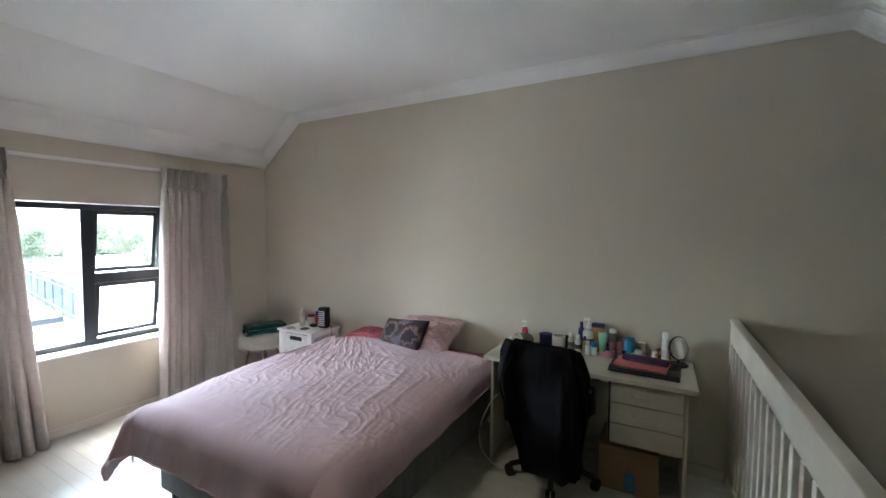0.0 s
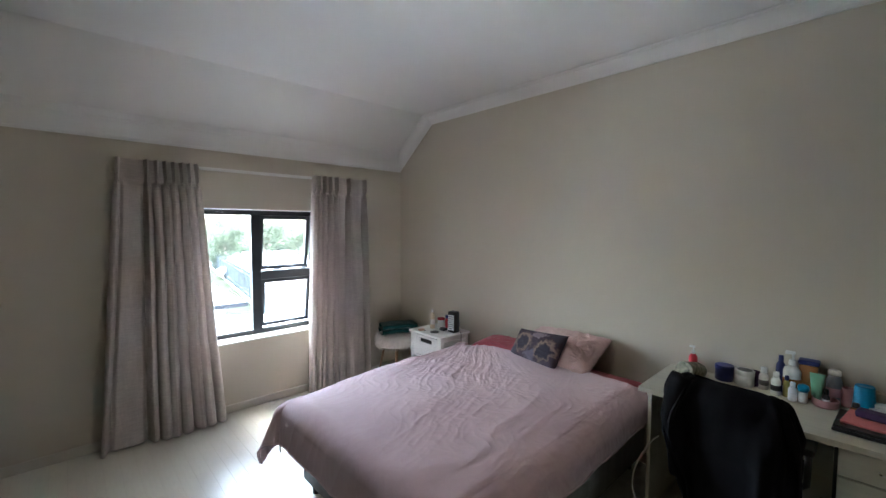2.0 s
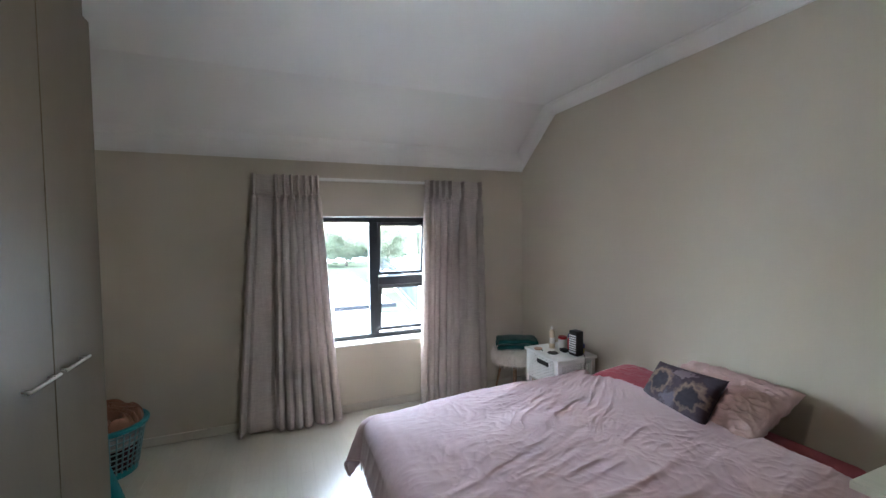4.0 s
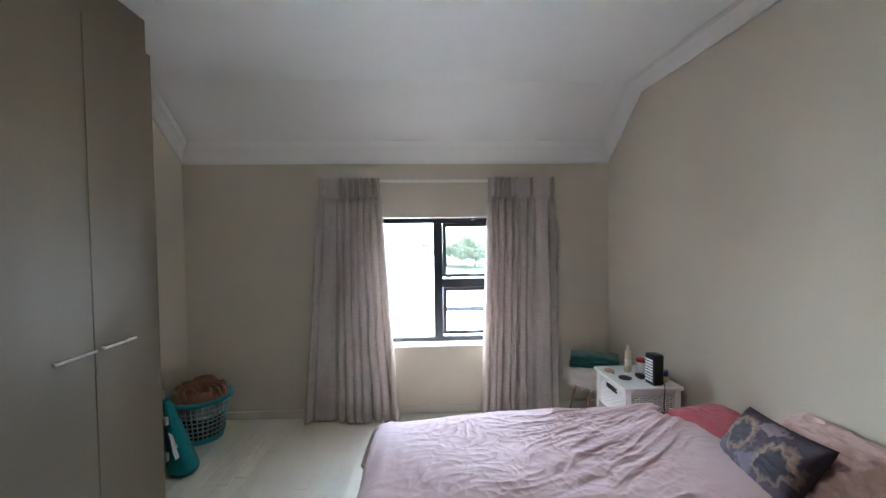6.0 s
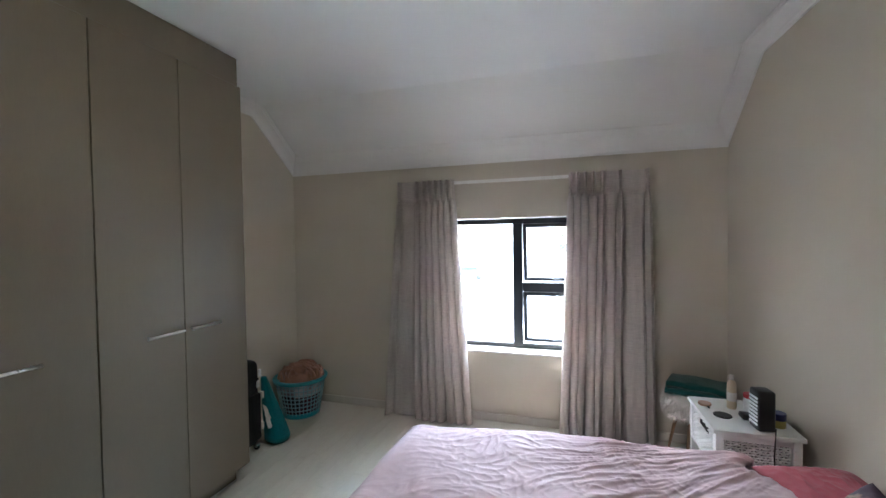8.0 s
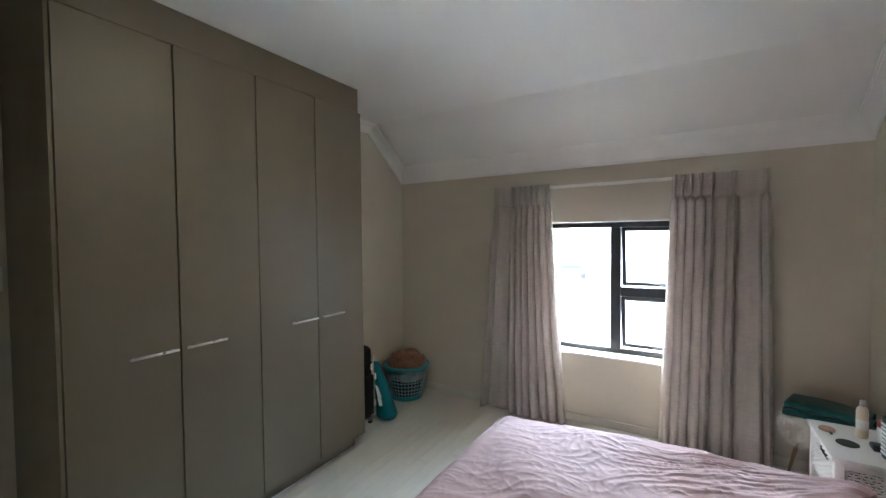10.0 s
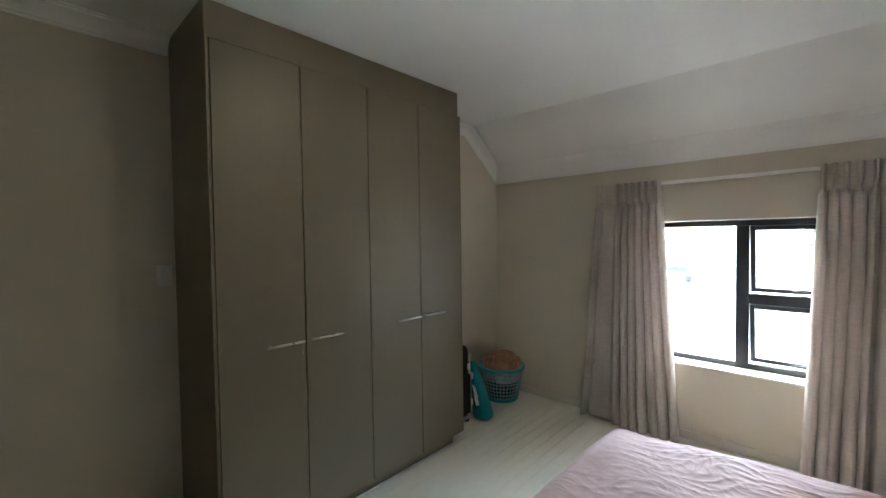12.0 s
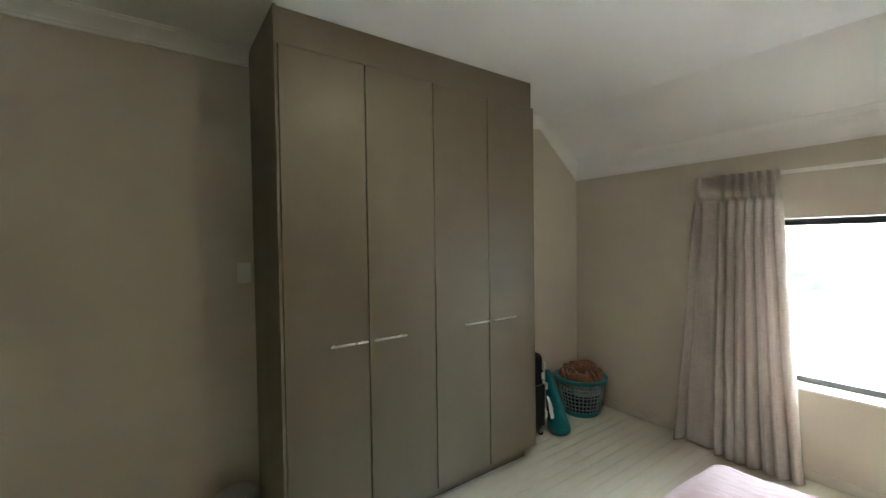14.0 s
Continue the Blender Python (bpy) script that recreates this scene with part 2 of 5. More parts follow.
def cove_on_gable(wall_y, out, path):
    """The cornice along a bent line (x, z) on a wall that faces along y."""
    bm = bmesh.new()
    dirs = [(Vector((b[0] - a[0], b[1] - a[1]))).normalized() for a, b in zip(path, path[1:])]
    rings = []
    for i, p in enumerate(path):
        da, db = dirs[max(0, i - 1)], dirs[min(i, len(dirs) - 1)]
        na, nb = Vector((-da.y, da.x)), Vector((-db.y, db.x))
        mit = (na + nb).normalized()
        mit = mit / max(0.3, mit.dot(na))
        rings.append([bm.verts.new((p[0] + mit.x * h, wall_y + out * d, p[1] + mit.y * h)) for h, d in COVE])
    k = len(COVE)
    for a, b in zip(rings, rings[1:]):
        for j in range(k):
            bm.faces.new((a[j], a[(j + 1) % k], b[(j + 1) % k], b[j]))
    bm.faces.new(rings[0])
    bm.faces.new(rings[-1][::-1])
    return bm


gable = [(0.0, KNEE), (0.575, KINK), (WIDE - 0.575, KINK), (WIDE, KNEE)]
single("trim_cornice_bed", cove_on_gable(DEEP, -1, gable), M_CEIL, "white moulded cornice over the bed wall", "cornice", kind="structure")
single("trim_cornice_closet", cove_on_gable(0, 1, [(0.0, KNEE), (0.575, KINK), (1.36, KINK)]), M_CEIL, "white moulded cornice beside the wardrobe", "cornice", kind="structure")
single("trim_cornice_closet_far", cove_on_gable(0, 1, [(3.185, KINK), (WIDE - 0.575, KINK), (WIDE, KNEE)]), M_CEIL, "white moulded cornice beyond the wardrobe", "cornice", kind="structure")
for nm, wx, out in (("trim_cornice_window", 0.0, 1), ("trim_cornice_stair", WIDE, -1)):
    bm = bmesh.new()
    prof = [(0, 0), (0.013, 0), (0.015, 0.012), (0.021, 0.018), (0.024, 0.036), (0.030, 0.062), (0.040, 0.090), (0.054, 0.116), (0.060, 0.122), (0.064, 0.140), (0.070, 0.144), (0.079, 0.1925), (0, 0.130)]
    a = [bm.verts.new((wx + out * d, 0, KNEE + h)) for d, h in prof]
    b = [bm.verts.new((wx + out * d, DEEP, KNEE + h)) for d, h in prof]
    for j in range(len(prof)):
        bm.faces.new((a[j], a[(j + 1) % len(prof)], b[(j + 1) % len(prof)], b[j]))
    bm.faces.new(a)
    bm.faces.new(b[::-1])
    single(nm, bm, M_CEIL, "white moulded cornice under the sloping ceiling", "cornice", kind="structure")

# skirting boards
def skirting(name, x0, x1, y0, y1):
    bm = block(x0, x1, y0, y1, 0.0, 0.072, bev=0.004)
    single(name, bm, M_CREAM, "painted skirting board along the wall", "skirting", kind="structure")


skirting("baseboard_window", 0, 0.014, 0, DEEP)
skirting("baseboard_bed", 0.014, EDGE, DEEP - 0.014, DEEP)
skirting("baseboard_closet", 0.014, 1.36, 0, 0.014)
skirting("baseboard_landing", 3.19, EDGE, 0, 0.014)

# floor slab under the boards, with the stairwell's edge, and the floor below
floor = single("floor", block(0, EDGE, 0, DEEP, -0.22, -0.0012), M_GAP, "cream painted timber floor boards, worn and glossy", "floor", kind="structure")
single("floor_below", block(EDGE - 1.2, WIDE, 0, DEEP, LOW, LOW + 0.1), M_FLOOR, "pale floor at the foot of the stairwell", "floor", kind="structure")
single("trim_stairwell", block(EDGE, EDGE + 0.02, 0, DEEP, -0.22, 0.006, bev=0.003), M_TRIM, "white board along the stairwell edge", "trim", kind="structure")
single("wall_below", block(EDGE - 1.3, EDGE - 1.2, 0, DEEP, LOW, -0.22), M_WALL, "plain wall below the landing", "wall", kind="structure")

# ---- window ----
window = thing("window_1", (-0.15, (WY0 + WY1) / 2, WZ0), "charcoal aluminium window, two top-hung sashes ajar beside a fixed pane", "window", kind="structure")
FX0, FX1 = -0.215, -0.165
MY0, MY1 = 2.232, 2.318
TZ0, TZ1 = 1.153, 1.234


def frame_ring(y0, y1, z0, z1, w, x0, x1, bev=0.003):
    bm = bmesh.new()
    solid(bm, x0, x1, y0, y0 + w, z0, z1, bev)
    solid(bm, x0, x1, y1 - w, y1, z0, z1, bev)
    solid(bm, x0 + 0.001, x1 - 0.001, y0 + w, y1 - w, z0, z0 + w, bev)
    solid(bm, x0 + 0.001, x1 - 0.001, y0 + w, y1 - w, z1 - w, z1, bev)
    return bm


part("window_frame", frame_ring(WY0 + 0.002, WY1 - 0.002, WZ0 + 0.004, WZ1 - 0.004, 0.048, FX0, FX1), M_ALU, window)
part("mullion", block(FX0 + 0.004, FX1 + 0.002, MY0, MY1, WZ0 + 0.052, WZ1 - 0.052, bev=0.003), M_ALU, window)
part("transom", block(FX0 + 0.004, FX1 + 0.001, MY1, WY1 - 0.05, TZ0, TZ1, bev=0.003), M_ALU, window)
pane = part("pane", block(-0.192, -0.187, WY0 + 0.05, MY0, WZ0 + 0.052, WZ1 - 0.052), M_GLASS, window, "clear fixed glass pane")
pane.visible_shadow = False
for z0, z1 in ((TZ1 + 0.004, WZ1 - 0.054), (WZ0 + 0.054, TZ0 - 0.004)):
    y0, y1 = MY1 + 0.003, WY1 - 0.053
    turn = Matrix.Translation((-0.185, 0, z1)) @ Matrix.Rotation(radians(8.5), 4, "Y") @ Matrix.Translation((0.185, 0, -z1))
    bm = frame_ring(y0, y1, z0, z1, 0.034, -0.205, -0.168)
    bm.transform(turn)
    sash = part("sash", bm, M_ALU, window, "charcoal top-hung sash pushed ajar")
    bm = block(-0.190, -0.185, y0 + 0.034, y1 - 0.034, z0 + 0.034, z1 - 0.034)
    bm.transform(turn)
    g = part("sash_pane", bm, M_GLASS, sash, "clear glass")
    g.visible_shadow = False
    bm = bmesh.new()
    ym = y0 + 0.30
    solid(bm, -0.168, -0.150, ym - 0.045, ym + 0.045, z0 + 0.008, z0 + 0.026, 0.004)
    bm.transform(turn)
    part("sash_handle", bm, M_ALU, sash, "dark window catch")
    bm = bmesh.new()
    tube([(-0.19, ym - 0.06, z0 - 0.002), (-0.172, ym + 0.03, z0 + 0.006), (-0.168, ym + 0.10, z0 + 0.008)], 0.006, 8, bm)
    part("stay", bm, M_STEEL, window, "metal window stay")
bm = block(-0.166, 0.012, WY0 + 0.001, WY1 - 0.001, WZ0 - 0.004, WZ0 + 0.012, bev=0.004)
part("window_sill", bm, M_TRIM, window, "white painted sill")
bm = bmesh.new()
solid(bm, -0.164, -0.002, WY0 + 0.0005, WY1 - 0.0005, WZ1 - 0.005, WZ1 - 0.001)
part("reveal_top", bm, M_TRIM, window, "white painted reveal")

# ---- curtain rail and curtains ----
rail = thing("curtain_rail", (0.11, 2.22, 2.13), "slim white curtain rail fixed above the window", "curtain rail")
part("rail", block(0.062, 0.086, 1.24, 3.31, 2.130, 2.156, bev=0.004), M_TRIM, rail)
for y in (1.30, 2.22, 3.2):
    part("bracket", block(0.0, 0.075, y - 0.012, y + 0.012, 2.138, 2.15, bev=0.002), M_TRIM, rail)


def ease(a):
    a = max(0.0, min(1.0, a))
    return a * a * (3 - 2 * a)


def curtain(name, top, foot, outer, pins, seed):
    """A pinch-pleated curtain: top and foot give its span in y; outer is the side that hangs flat; pins are the pleats, from the window's side."""
    rnd = random.Random(seed)
    z_top, head_h = 2.165, 0.165
    line = z_top - head_h
    nu, nv = 380, 130
    wide = top[1] - top[0]
    drift = [rnd.uniform(-0.022, 0.022) for _ in pins]
    deep = [rnd.uniform(0.75, 1.2) for _ in range(len(pins) + 1)]

    def f(u, v):
        q = v ** 1.35
        z = z_top * (1 - q)
        y0, y1 = top[0] + (foot[0] - top[0]) * q ** 1.2, top[1] + (foot[1] - top[1]) * q ** 1.2
        w = u if outer > 0 else 1 - u
        sway = 0.018 * noise.noise(Vector((w * 4, q * 2.0, seed))) * min(1.0, q * 2)
        knots = [-0.055] + [p + d * q for p, d in zip(pins, drift)] + [1.05]
        ww = min(max(w + sway, -0.054), 1.049)
        i = next(k for k in range(len(knots) - 1) if ww < knots[k + 1])
        span = knots[i + 1] - knots[i]
        t = (ww - knots[i]) / span
        flat = ease((span - 0.135) / 0.07)
        c = math.cos(2 * math.pi * t)
        narrow = math.copysign(abs(c) ** 0.75, c)
        e0, e1 = t * span, (1 - t) * span
        plain = -0.65 + 0.75 * min(1.0, max(0.0, line - z) / 0.9)
        broad = plain - 0.7 * (math.exp(-((e0 - 0.034) / 0.020) ** 2) + math.exp(-((e1 - 0.034) / 0.020) ** 2)) + (0.9 - plain) * (math.exp(-(e0 / 0.018) ** 2) + math.exp(-(e1 / 0.018) ** 2))
        shape = narrow * (1 - flat) + broad * flat
        below = max(0.0, line - z)
        size = deep[i] * (0.028 + 0.024 * min(1.0, below / 0.3) + 0.014 * q)
        body = ease((line + 0.008 - z) / 0.055)
        pinch = math.exp(-((z - line) / 0.022) ** 2)
        dist = min(abs(w - p) for p in pins) * wide
        flare = 0.0055 + 0.0065 * max(0.0, min(1.0, (z - line) / head_h))
        head_x = -0.024 + (0.066 - 0.020 * pinch) * math.exp(-(dist / flare) ** 4)
        x = 0.122 + (1 - body) * head_x + body * size * shape - 0.008 * pinch
        x += 0.010 * noise.noise(Vector((w * 3, z * 0.8, seed))) * body + 0.0035 * noise.noise(Vector((w * 14, z * 5, seed))) * body
        y = y0 + (y1 - y0) * u + outer * body * 0.32 * size * math.sin(2 * math.pi * t) * (1 - 0.7 * flat)
        x += 0.007 * q * math.sin(9 * u + seed)
        return (max(0.028, x), y, max(0.012 + 0.012 * noise.noise(Vector((u * 7, seed, 4))), z))

    cur = thing(name, (0.11, (foot[0] + foot[1]) / 2, 0.0), "greige linen pinch-pleat curtain hanging to the floor, drawn open", "curtain", group="window curtains")
    cloth = part("cloth", sheet(nu, nv, f), M_CURTAIN, cur, smooth=True)
    md = cloth.modifiers.new("thickness", "SOLIDIFY")
    md.thickness = 0.003
    # stitched knots at the foot of each pinch, and small hooks on the rail
    for p in pins:
        y = top[0] + wide * (p if outer > 0 else 1 - p)
        part("pinch_knot", tube([(0.118, y, line - 0.006), (0.134, y, line), (0.118, y, line + 0.006)], 0.005, 6), M_CURTAIN, cur, smooth=True)
        part("hook", tube([(0.090, y, z_top - 0.02), (0.098, y, z_top - 0.008), (0.106, y, z_top - 0.016), (0.106, y, z_top - 0.05)], 0.0022, 6), M_STEEL, cur, "small metal curtain hook")


curtain("curtain", (1.225, 1.752), (1.085, 1.885), -1, (0.03, 0.125, 0.225, 0.325, 0.43, 0.535, 0.655, 0.975), 3)
curtain("curtain", (2.725, 3.325), (2.655, 3.345), 1, (0.03, 0.115, 0.21, 0.315, 0.43, 0.655, 0.97), 8)

# ---- built-in wardrobe ----
CX0, CX1, CF = 1.362, 3.178, 0.608
closet = thing("wardrobe", ((CX0 + CX1) / 2, 0.3, 0), "tall built-in wardrobe with four flat taupe doors, closed", "wardrobe")
bm = block(CX0, CX0 + 0.016, 0.001, CF - 0.003, 0.132, CORNICE - 0.002)
solid(bm, CX0, CX0 + 0.016, 0.001, 0.511, 0.0, 0.132)
part("side_panel", bm, M_CLOSET, closet)
part("side_panel", block(CX1 - 0.014, CX1, 0.001, CF + 0.016, 0.0, CORNICE - 0.002), M_CLOSET, closet)
part("fascia", block(CX0 + 0.016, CX1 - 0.016, CF - 0.018, CF, 2.680, CORNICE - 0.003), M_CLOSET, closet)
# carcass coloured near-black, so the door gaps read as deep shade
part("carcass", block(CX0 + 0.017, CX1 - 0.017, 0.02, CF - 0.02, 0.13, 2.70), M_GAPSHADE, closet, "near-black carcass, its colour standing in for shade behind the doors")
part("plinth", block(CX0 + 0.017, CX1 - 0.016, 0.05, 0.512, 0.0, 0.128), M_CLOSET, closet)
part("floor_bead", block(CX0 + 0.002, CX1 - 0.016, 0.513, 0.522, 0.0, 0.010, bev=0.002), M_TRIM, closet, "thin pale sealant bead")
door_edges = [1.354, 1.813, 2.258, 2.707, 3.163]
for i in range(4):
    x0, x1 = door_edges[i] + 0.0033, door_edges[i + 1] - 0.0033
    dy = (0.0, 0.0004, 0.001, 0.0)[i]
    door = part("door", block(x0, x1, CF + 0.001, CF + 0.018 + dy, 0.140, 2.670, bev=0.0012, seg=1), M_CLOSET, closet)
    hx0, hx1 = ((1.590, 1.792), (1.838, 2.045), (2.482, 2.688), (2.727, 2.935))[i]
    hz = 1.150
    bm = bmesh.new()
    tube([(hx0, CF + 0.046, hz), (hx1, CF + 0.046, hz)], 0.0064, 12, bm)
    for hx in (hx0 + 0.022, hx1 - 0.022):
        tube([(hx, CF + 0.018, hz), (hx, CF + 0.044, hz)], 0.0045, 10, bm)
    part("handle", bm, M_STEEL, door, "slim steel bar handle", smooth=True)

# ---- light switch ----
sw = thing("light_switch", (3.234, 0.0, 1.52), "white square-edged light switch plate on the wall", "light switch")
part("plate", block(3.196, 3.273, 0.0005, 0.010, 1.459, 1.582, bev=0.003), M_TRIM, sw)
part("rocker", block(3.222, 3.247, 0.008, 0.0145, 1.494, 1.546, bev=0.002), M_TRIM, sw)

# ---- bed ----
BX0, BX1, BY0, BY1 = 1.50, 2.87, 1.945, 3.83
MTOP = 0.60
bed = thing("bed", ((BX0 + BX1) / 2, (BY0 + BY1) / 2, 0), "double bed with a dark grey upholstered base and red fitted sheet", "bed")
part("bed_base", block(BX0 - 0.01, BX1 - 0.02, BY0 + 0.03, BY1, 0.085, 0.345, bev=0.018, seg=3), M_BEDBASE, bed, "dark grey upholstered base", smooth=True)
for x in (BX0 + 0.05, BX1 - 0.09):
    for y in (BY0 + 0.09, BY1 - 0.1):
        part("leg", turned([(0.022, 0.0), (0.028, 0.09)], x, y, 16), M_BLACKPLASTIC, bed, "short black bed leg")


bm = block(BX0, BX1, BY0, BY1, 0.345, MTOP, bev=0.05, seg=5)
part("mattress", bm, M_SHEET, bed, "mattress in a red fitted sheet", smooth=True)


# the duvet: top of the mattress, then hanging over three sides
OL, OR, OF = 0.40, 0.23, 0.315       # overhang at the window side, the desk side and the foot
HEAD_L, HEAD_R = 3.50, 3.60         # where it stops towards the head


def duvet(u, v):
    sx0, sx1 = BX0 - OL, BX1 + OR
    px = sx0 + (sx1 - sx0) * u
    head = HEAD_L + (HEAD_R - HEAD_L) * u + 0.035 * noise.noise(Vector((u * 5, 0, 2))) - 0.10 * math.exp(-((u - 0.24) / 0.05) ** 2)
    py = BY0 - OF + (head - BY0 + OF) * v
    a = (BX0 - px) if px < BX0 else (px - BX1 if px > BX1 else 0.0)
    b = BY0 - py if py < BY0 else 0.0
    sx = -1 if px < BX0 else 1
    r = math.hypot(a, b)
    cx, cy = min(max(px, BX0), BX1), max(py, BY0)
    R = 0.11
    dome = 0.035 * math.sin(math.pi * min(1, max(0, (cx - BX0) / (BX1 - BX0)))) ** 0.5
    ride = 0.03 * max(0.0, (py - BY0) / (BY1 - BY0))
    top = MTOP + 0.030 + dome * 0.7 + ride
    arc = R * math.pi / 2
    if r <= arc:
        ang = r / R
        out, drop = R * math.sin(ang), R * (1 - math.cos(ang))
    else:
        out, drop = R + (r - arc) * 0.11, R + (r - arc) * 0.985
    ux, uy = (sx * a / r, -b / r) if r > 0 else (0.0, 0.0)
    if a > 0 and b > 0:
        flare = 1.0 + 0.8 * (2 * a * b / (r * r)) * min(1, r / 0.4)
        out *= flare
    hang = max(0.0, min(1.0, (r - 0.06) / 0.2))
    # folds down the hanging sides
    along = py if a > b else px
    wave = 0.004 * math.sin(along * 15 + 3 * noise.noise(Vector((along * 3, 1, 1)))) * hang
    out += wave
    x, y, z = cx + ux * out, cy + uy * out, top - drop
    # creases on top: long crisp ones fanning from the window-side head corner, and small crumples
    q = Vector((px, py, 0))
    w1, w2 = noise.noise(q * 3.1 + Vector((7, 0, 0))), noise.noise(q * 7.3 + Vector((0, 9, 0)))
    rho = math.hypot(px - 1.32, py - 3.86)
    th = math.atan2(py - 3.86, px - 1.32) + 0.035 * w1 + 0.018 * w2
    near = min(1.0, rho / 0.42)
    fan = near * near * math.exp(-max(0.0, rho - 0.95) ** 2 / 0.16) * math.exp(-((th + 1.18) / 0.52) ** 2) * (0.65 + 0.6 * noise.noise(q * 2.6 + Vector((1, 5, 2))))
    g1 = (1 - abs(noise.noise(Vector((th * 13, rho * 1.3, 3))))) ** 5
    g2 = (1 - abs(noise.noise(Vector((th * 29, rho * 2.4, 7))))) ** 5
    g3 = (1 - abs(noise.noise(Vector((th * 47, rho * 4.0, 11))))) ** 4
    rid = (0.0095 * g1 + 0.0095 * g2 + 0.0055 * g3) * fan
    # crumples: short ridges running roughly down the bed, in patches
    cu, cv = px + 0.35 * (py - 2.8) + 0.05 * w1 + 0.02 * w2, py - 0.2 * px + 0.05 * w2
    k1 = (1 - abs(noise.noise(Vector((cu * 10, cv * 1.7, 5))))) ** 6
    k2 = (1 - abs(noise.noise(Vector((cu * 19 + 2 * w1, cv * 5.5, 8))))) ** 5
    k3 = (1 - abs(noise.noise(Vector((cu * 15 - cv * 13, cv * 15 + cu * 8, 9))))) ** 5
    mid = max(0.15, min(1.0, 0.62 + 0.75 * noise.noise(q * 1.9 + Vector((4, 4, 0))))) * (0.55 + 0.45 * max(0.0, min(1.0, (py - 2.0) / 0.6)))
    lin = noise.noise(Vector((px * 2.2 + py * 1.0, py * 9.5 - px * 5.0, 5)))
    soft = noise.noise(q * 2.1) * 0.014 + noise.noise(q * 4.7) * 0.005
    fine = noise.noise(Vector((px * 26, py * 22, 4))) * 0.0011
    # two long creases towards the desk-side foot corner
    for ox, tilt_, amp in ((2.60, 0.12, 0.0045), (2.73, 0.10, 0.0045)):
        e = px - ox - tilt_ * (2.75 - py) + 0.02 * w1
        fine += amp * math.exp(-(e / 0.016) ** 2) * math.exp(-((py - 2.70) / 0.30) ** 2)
    amt = 1.0 - 0.6 * hang
    z += (soft + (0.0042 * k1 + 0.0048 * k2 + 0.0032 * k3) * mid + rid + fine) * amt
    sag = 0.016 * math.exp(-((cx - BX0) ** 2 + (cy - BY0) ** 2) / 0.05)
    x, z = x + 0.5 * sag, z - sag * (1.0 - 0.7 * hang)
    pleat = (1 - abs(noise.noise(Vector((along * 9 + r * 3, r * 2.0, 6))))) ** 4 * 0.006 + (1 - abs(noise.noise(Vector((along * 22 - r * 6, r * 5, 2))))) ** 4 * 0.003
    x += hang * ux * (pleat + 0.004 * lin)
    y += hang * uy * (pleat + 0.004 * lin)
    if v > 0.965:
        z -= 0.025 * ((v - 0.965) / 0.035) ** 2
    return (x, y, z)


duvet_root = thing("duvet", ((BX0 + BX1) / 2, 2.8, 0.6), "dusty pink cotton duvet spread over the bed, rumpled", "duvet")
duv = part("cover", sheet(400, 400, duvet), M_DUVET, duvet_root, smooth=True)
for nm_, pts_ in (("foot_hem", [duvet(k / 160, 0.0) for k in range(161)]), ("side_hem", [duvet(0.0, k / 120) for k in range(121)]), ("side_hem", [duvet(1.0, k / 120) for k in range(121)])):
    part(nm_, tube([(x, y, z - 0.002) for x, y, z in pts_], 0.0045, 8), M_DUVET, duvet_root, "stitched hem", smooth=True)
tx, ty, tz = duvet(0.215, 0.0)
part("care_tag", block(tx - 0.012, tx + 0.012, ty - 0.002, ty + 0.001, tz - 0.045, tz - 0.004), M_TRIM, duvet_root, "small pale fabric tag")
md = duv.modifiers.new("thickness", "SOLIDIFY")
md.thickness, md.offset = 0.02, -1


def pillow(name, w, h, t, m, mtl, label, category, crease=0.008, seed=1.0):
    """A stuffed cushion, w by h and t thick, lying in its own xy plane, set at m."""
    def f(side):
        def g(u, v):
            a, b = 2 * u - 1, 2 * v - 1
            k = (1 - abs(a) ** 2.6) * (1 - abs(b) ** 2.6)
            pull = 1 - 0.07 * b * b * (1 - a * a) - 0.07 * a * a * (1 - b * b)
            z = side * t / 2 * max(0.0, k) ** 0.45
            n1 = noise.noise(Vector((a * 2.2 + seed, b * 2.2, seed * side)))
            n2 = (1 - abs(noise.noise(Vector((a * 3 + b * 1.5 + seed, b * 3.4 - a, 2 + side))))) ** 5
            n3 = (1 - abs(noise.noise(Vector((a * 6 - b * 3 + seed, b * 6, 5 + side))))) ** 5
            z += side * (crease * 0.45 * n1 + crease * 0.6 * n2 + crease * 0.3 * n3) * max(0.0, k) ** 0.3
            return Vector((a * w / 2 * pull, b * h / 2 * pull, z))
        return g
    bm = sheet(64, 64, f(1))
    sheet(64, 64, f(-1), bm)
    bmesh.ops.remove_doubles(bm, verts=bm.verts, dist=0.0004)
    ob = new(name, made(name, bm, mtl, True))
    ob.matrix_world = m
    return tagged(ob, label, category)


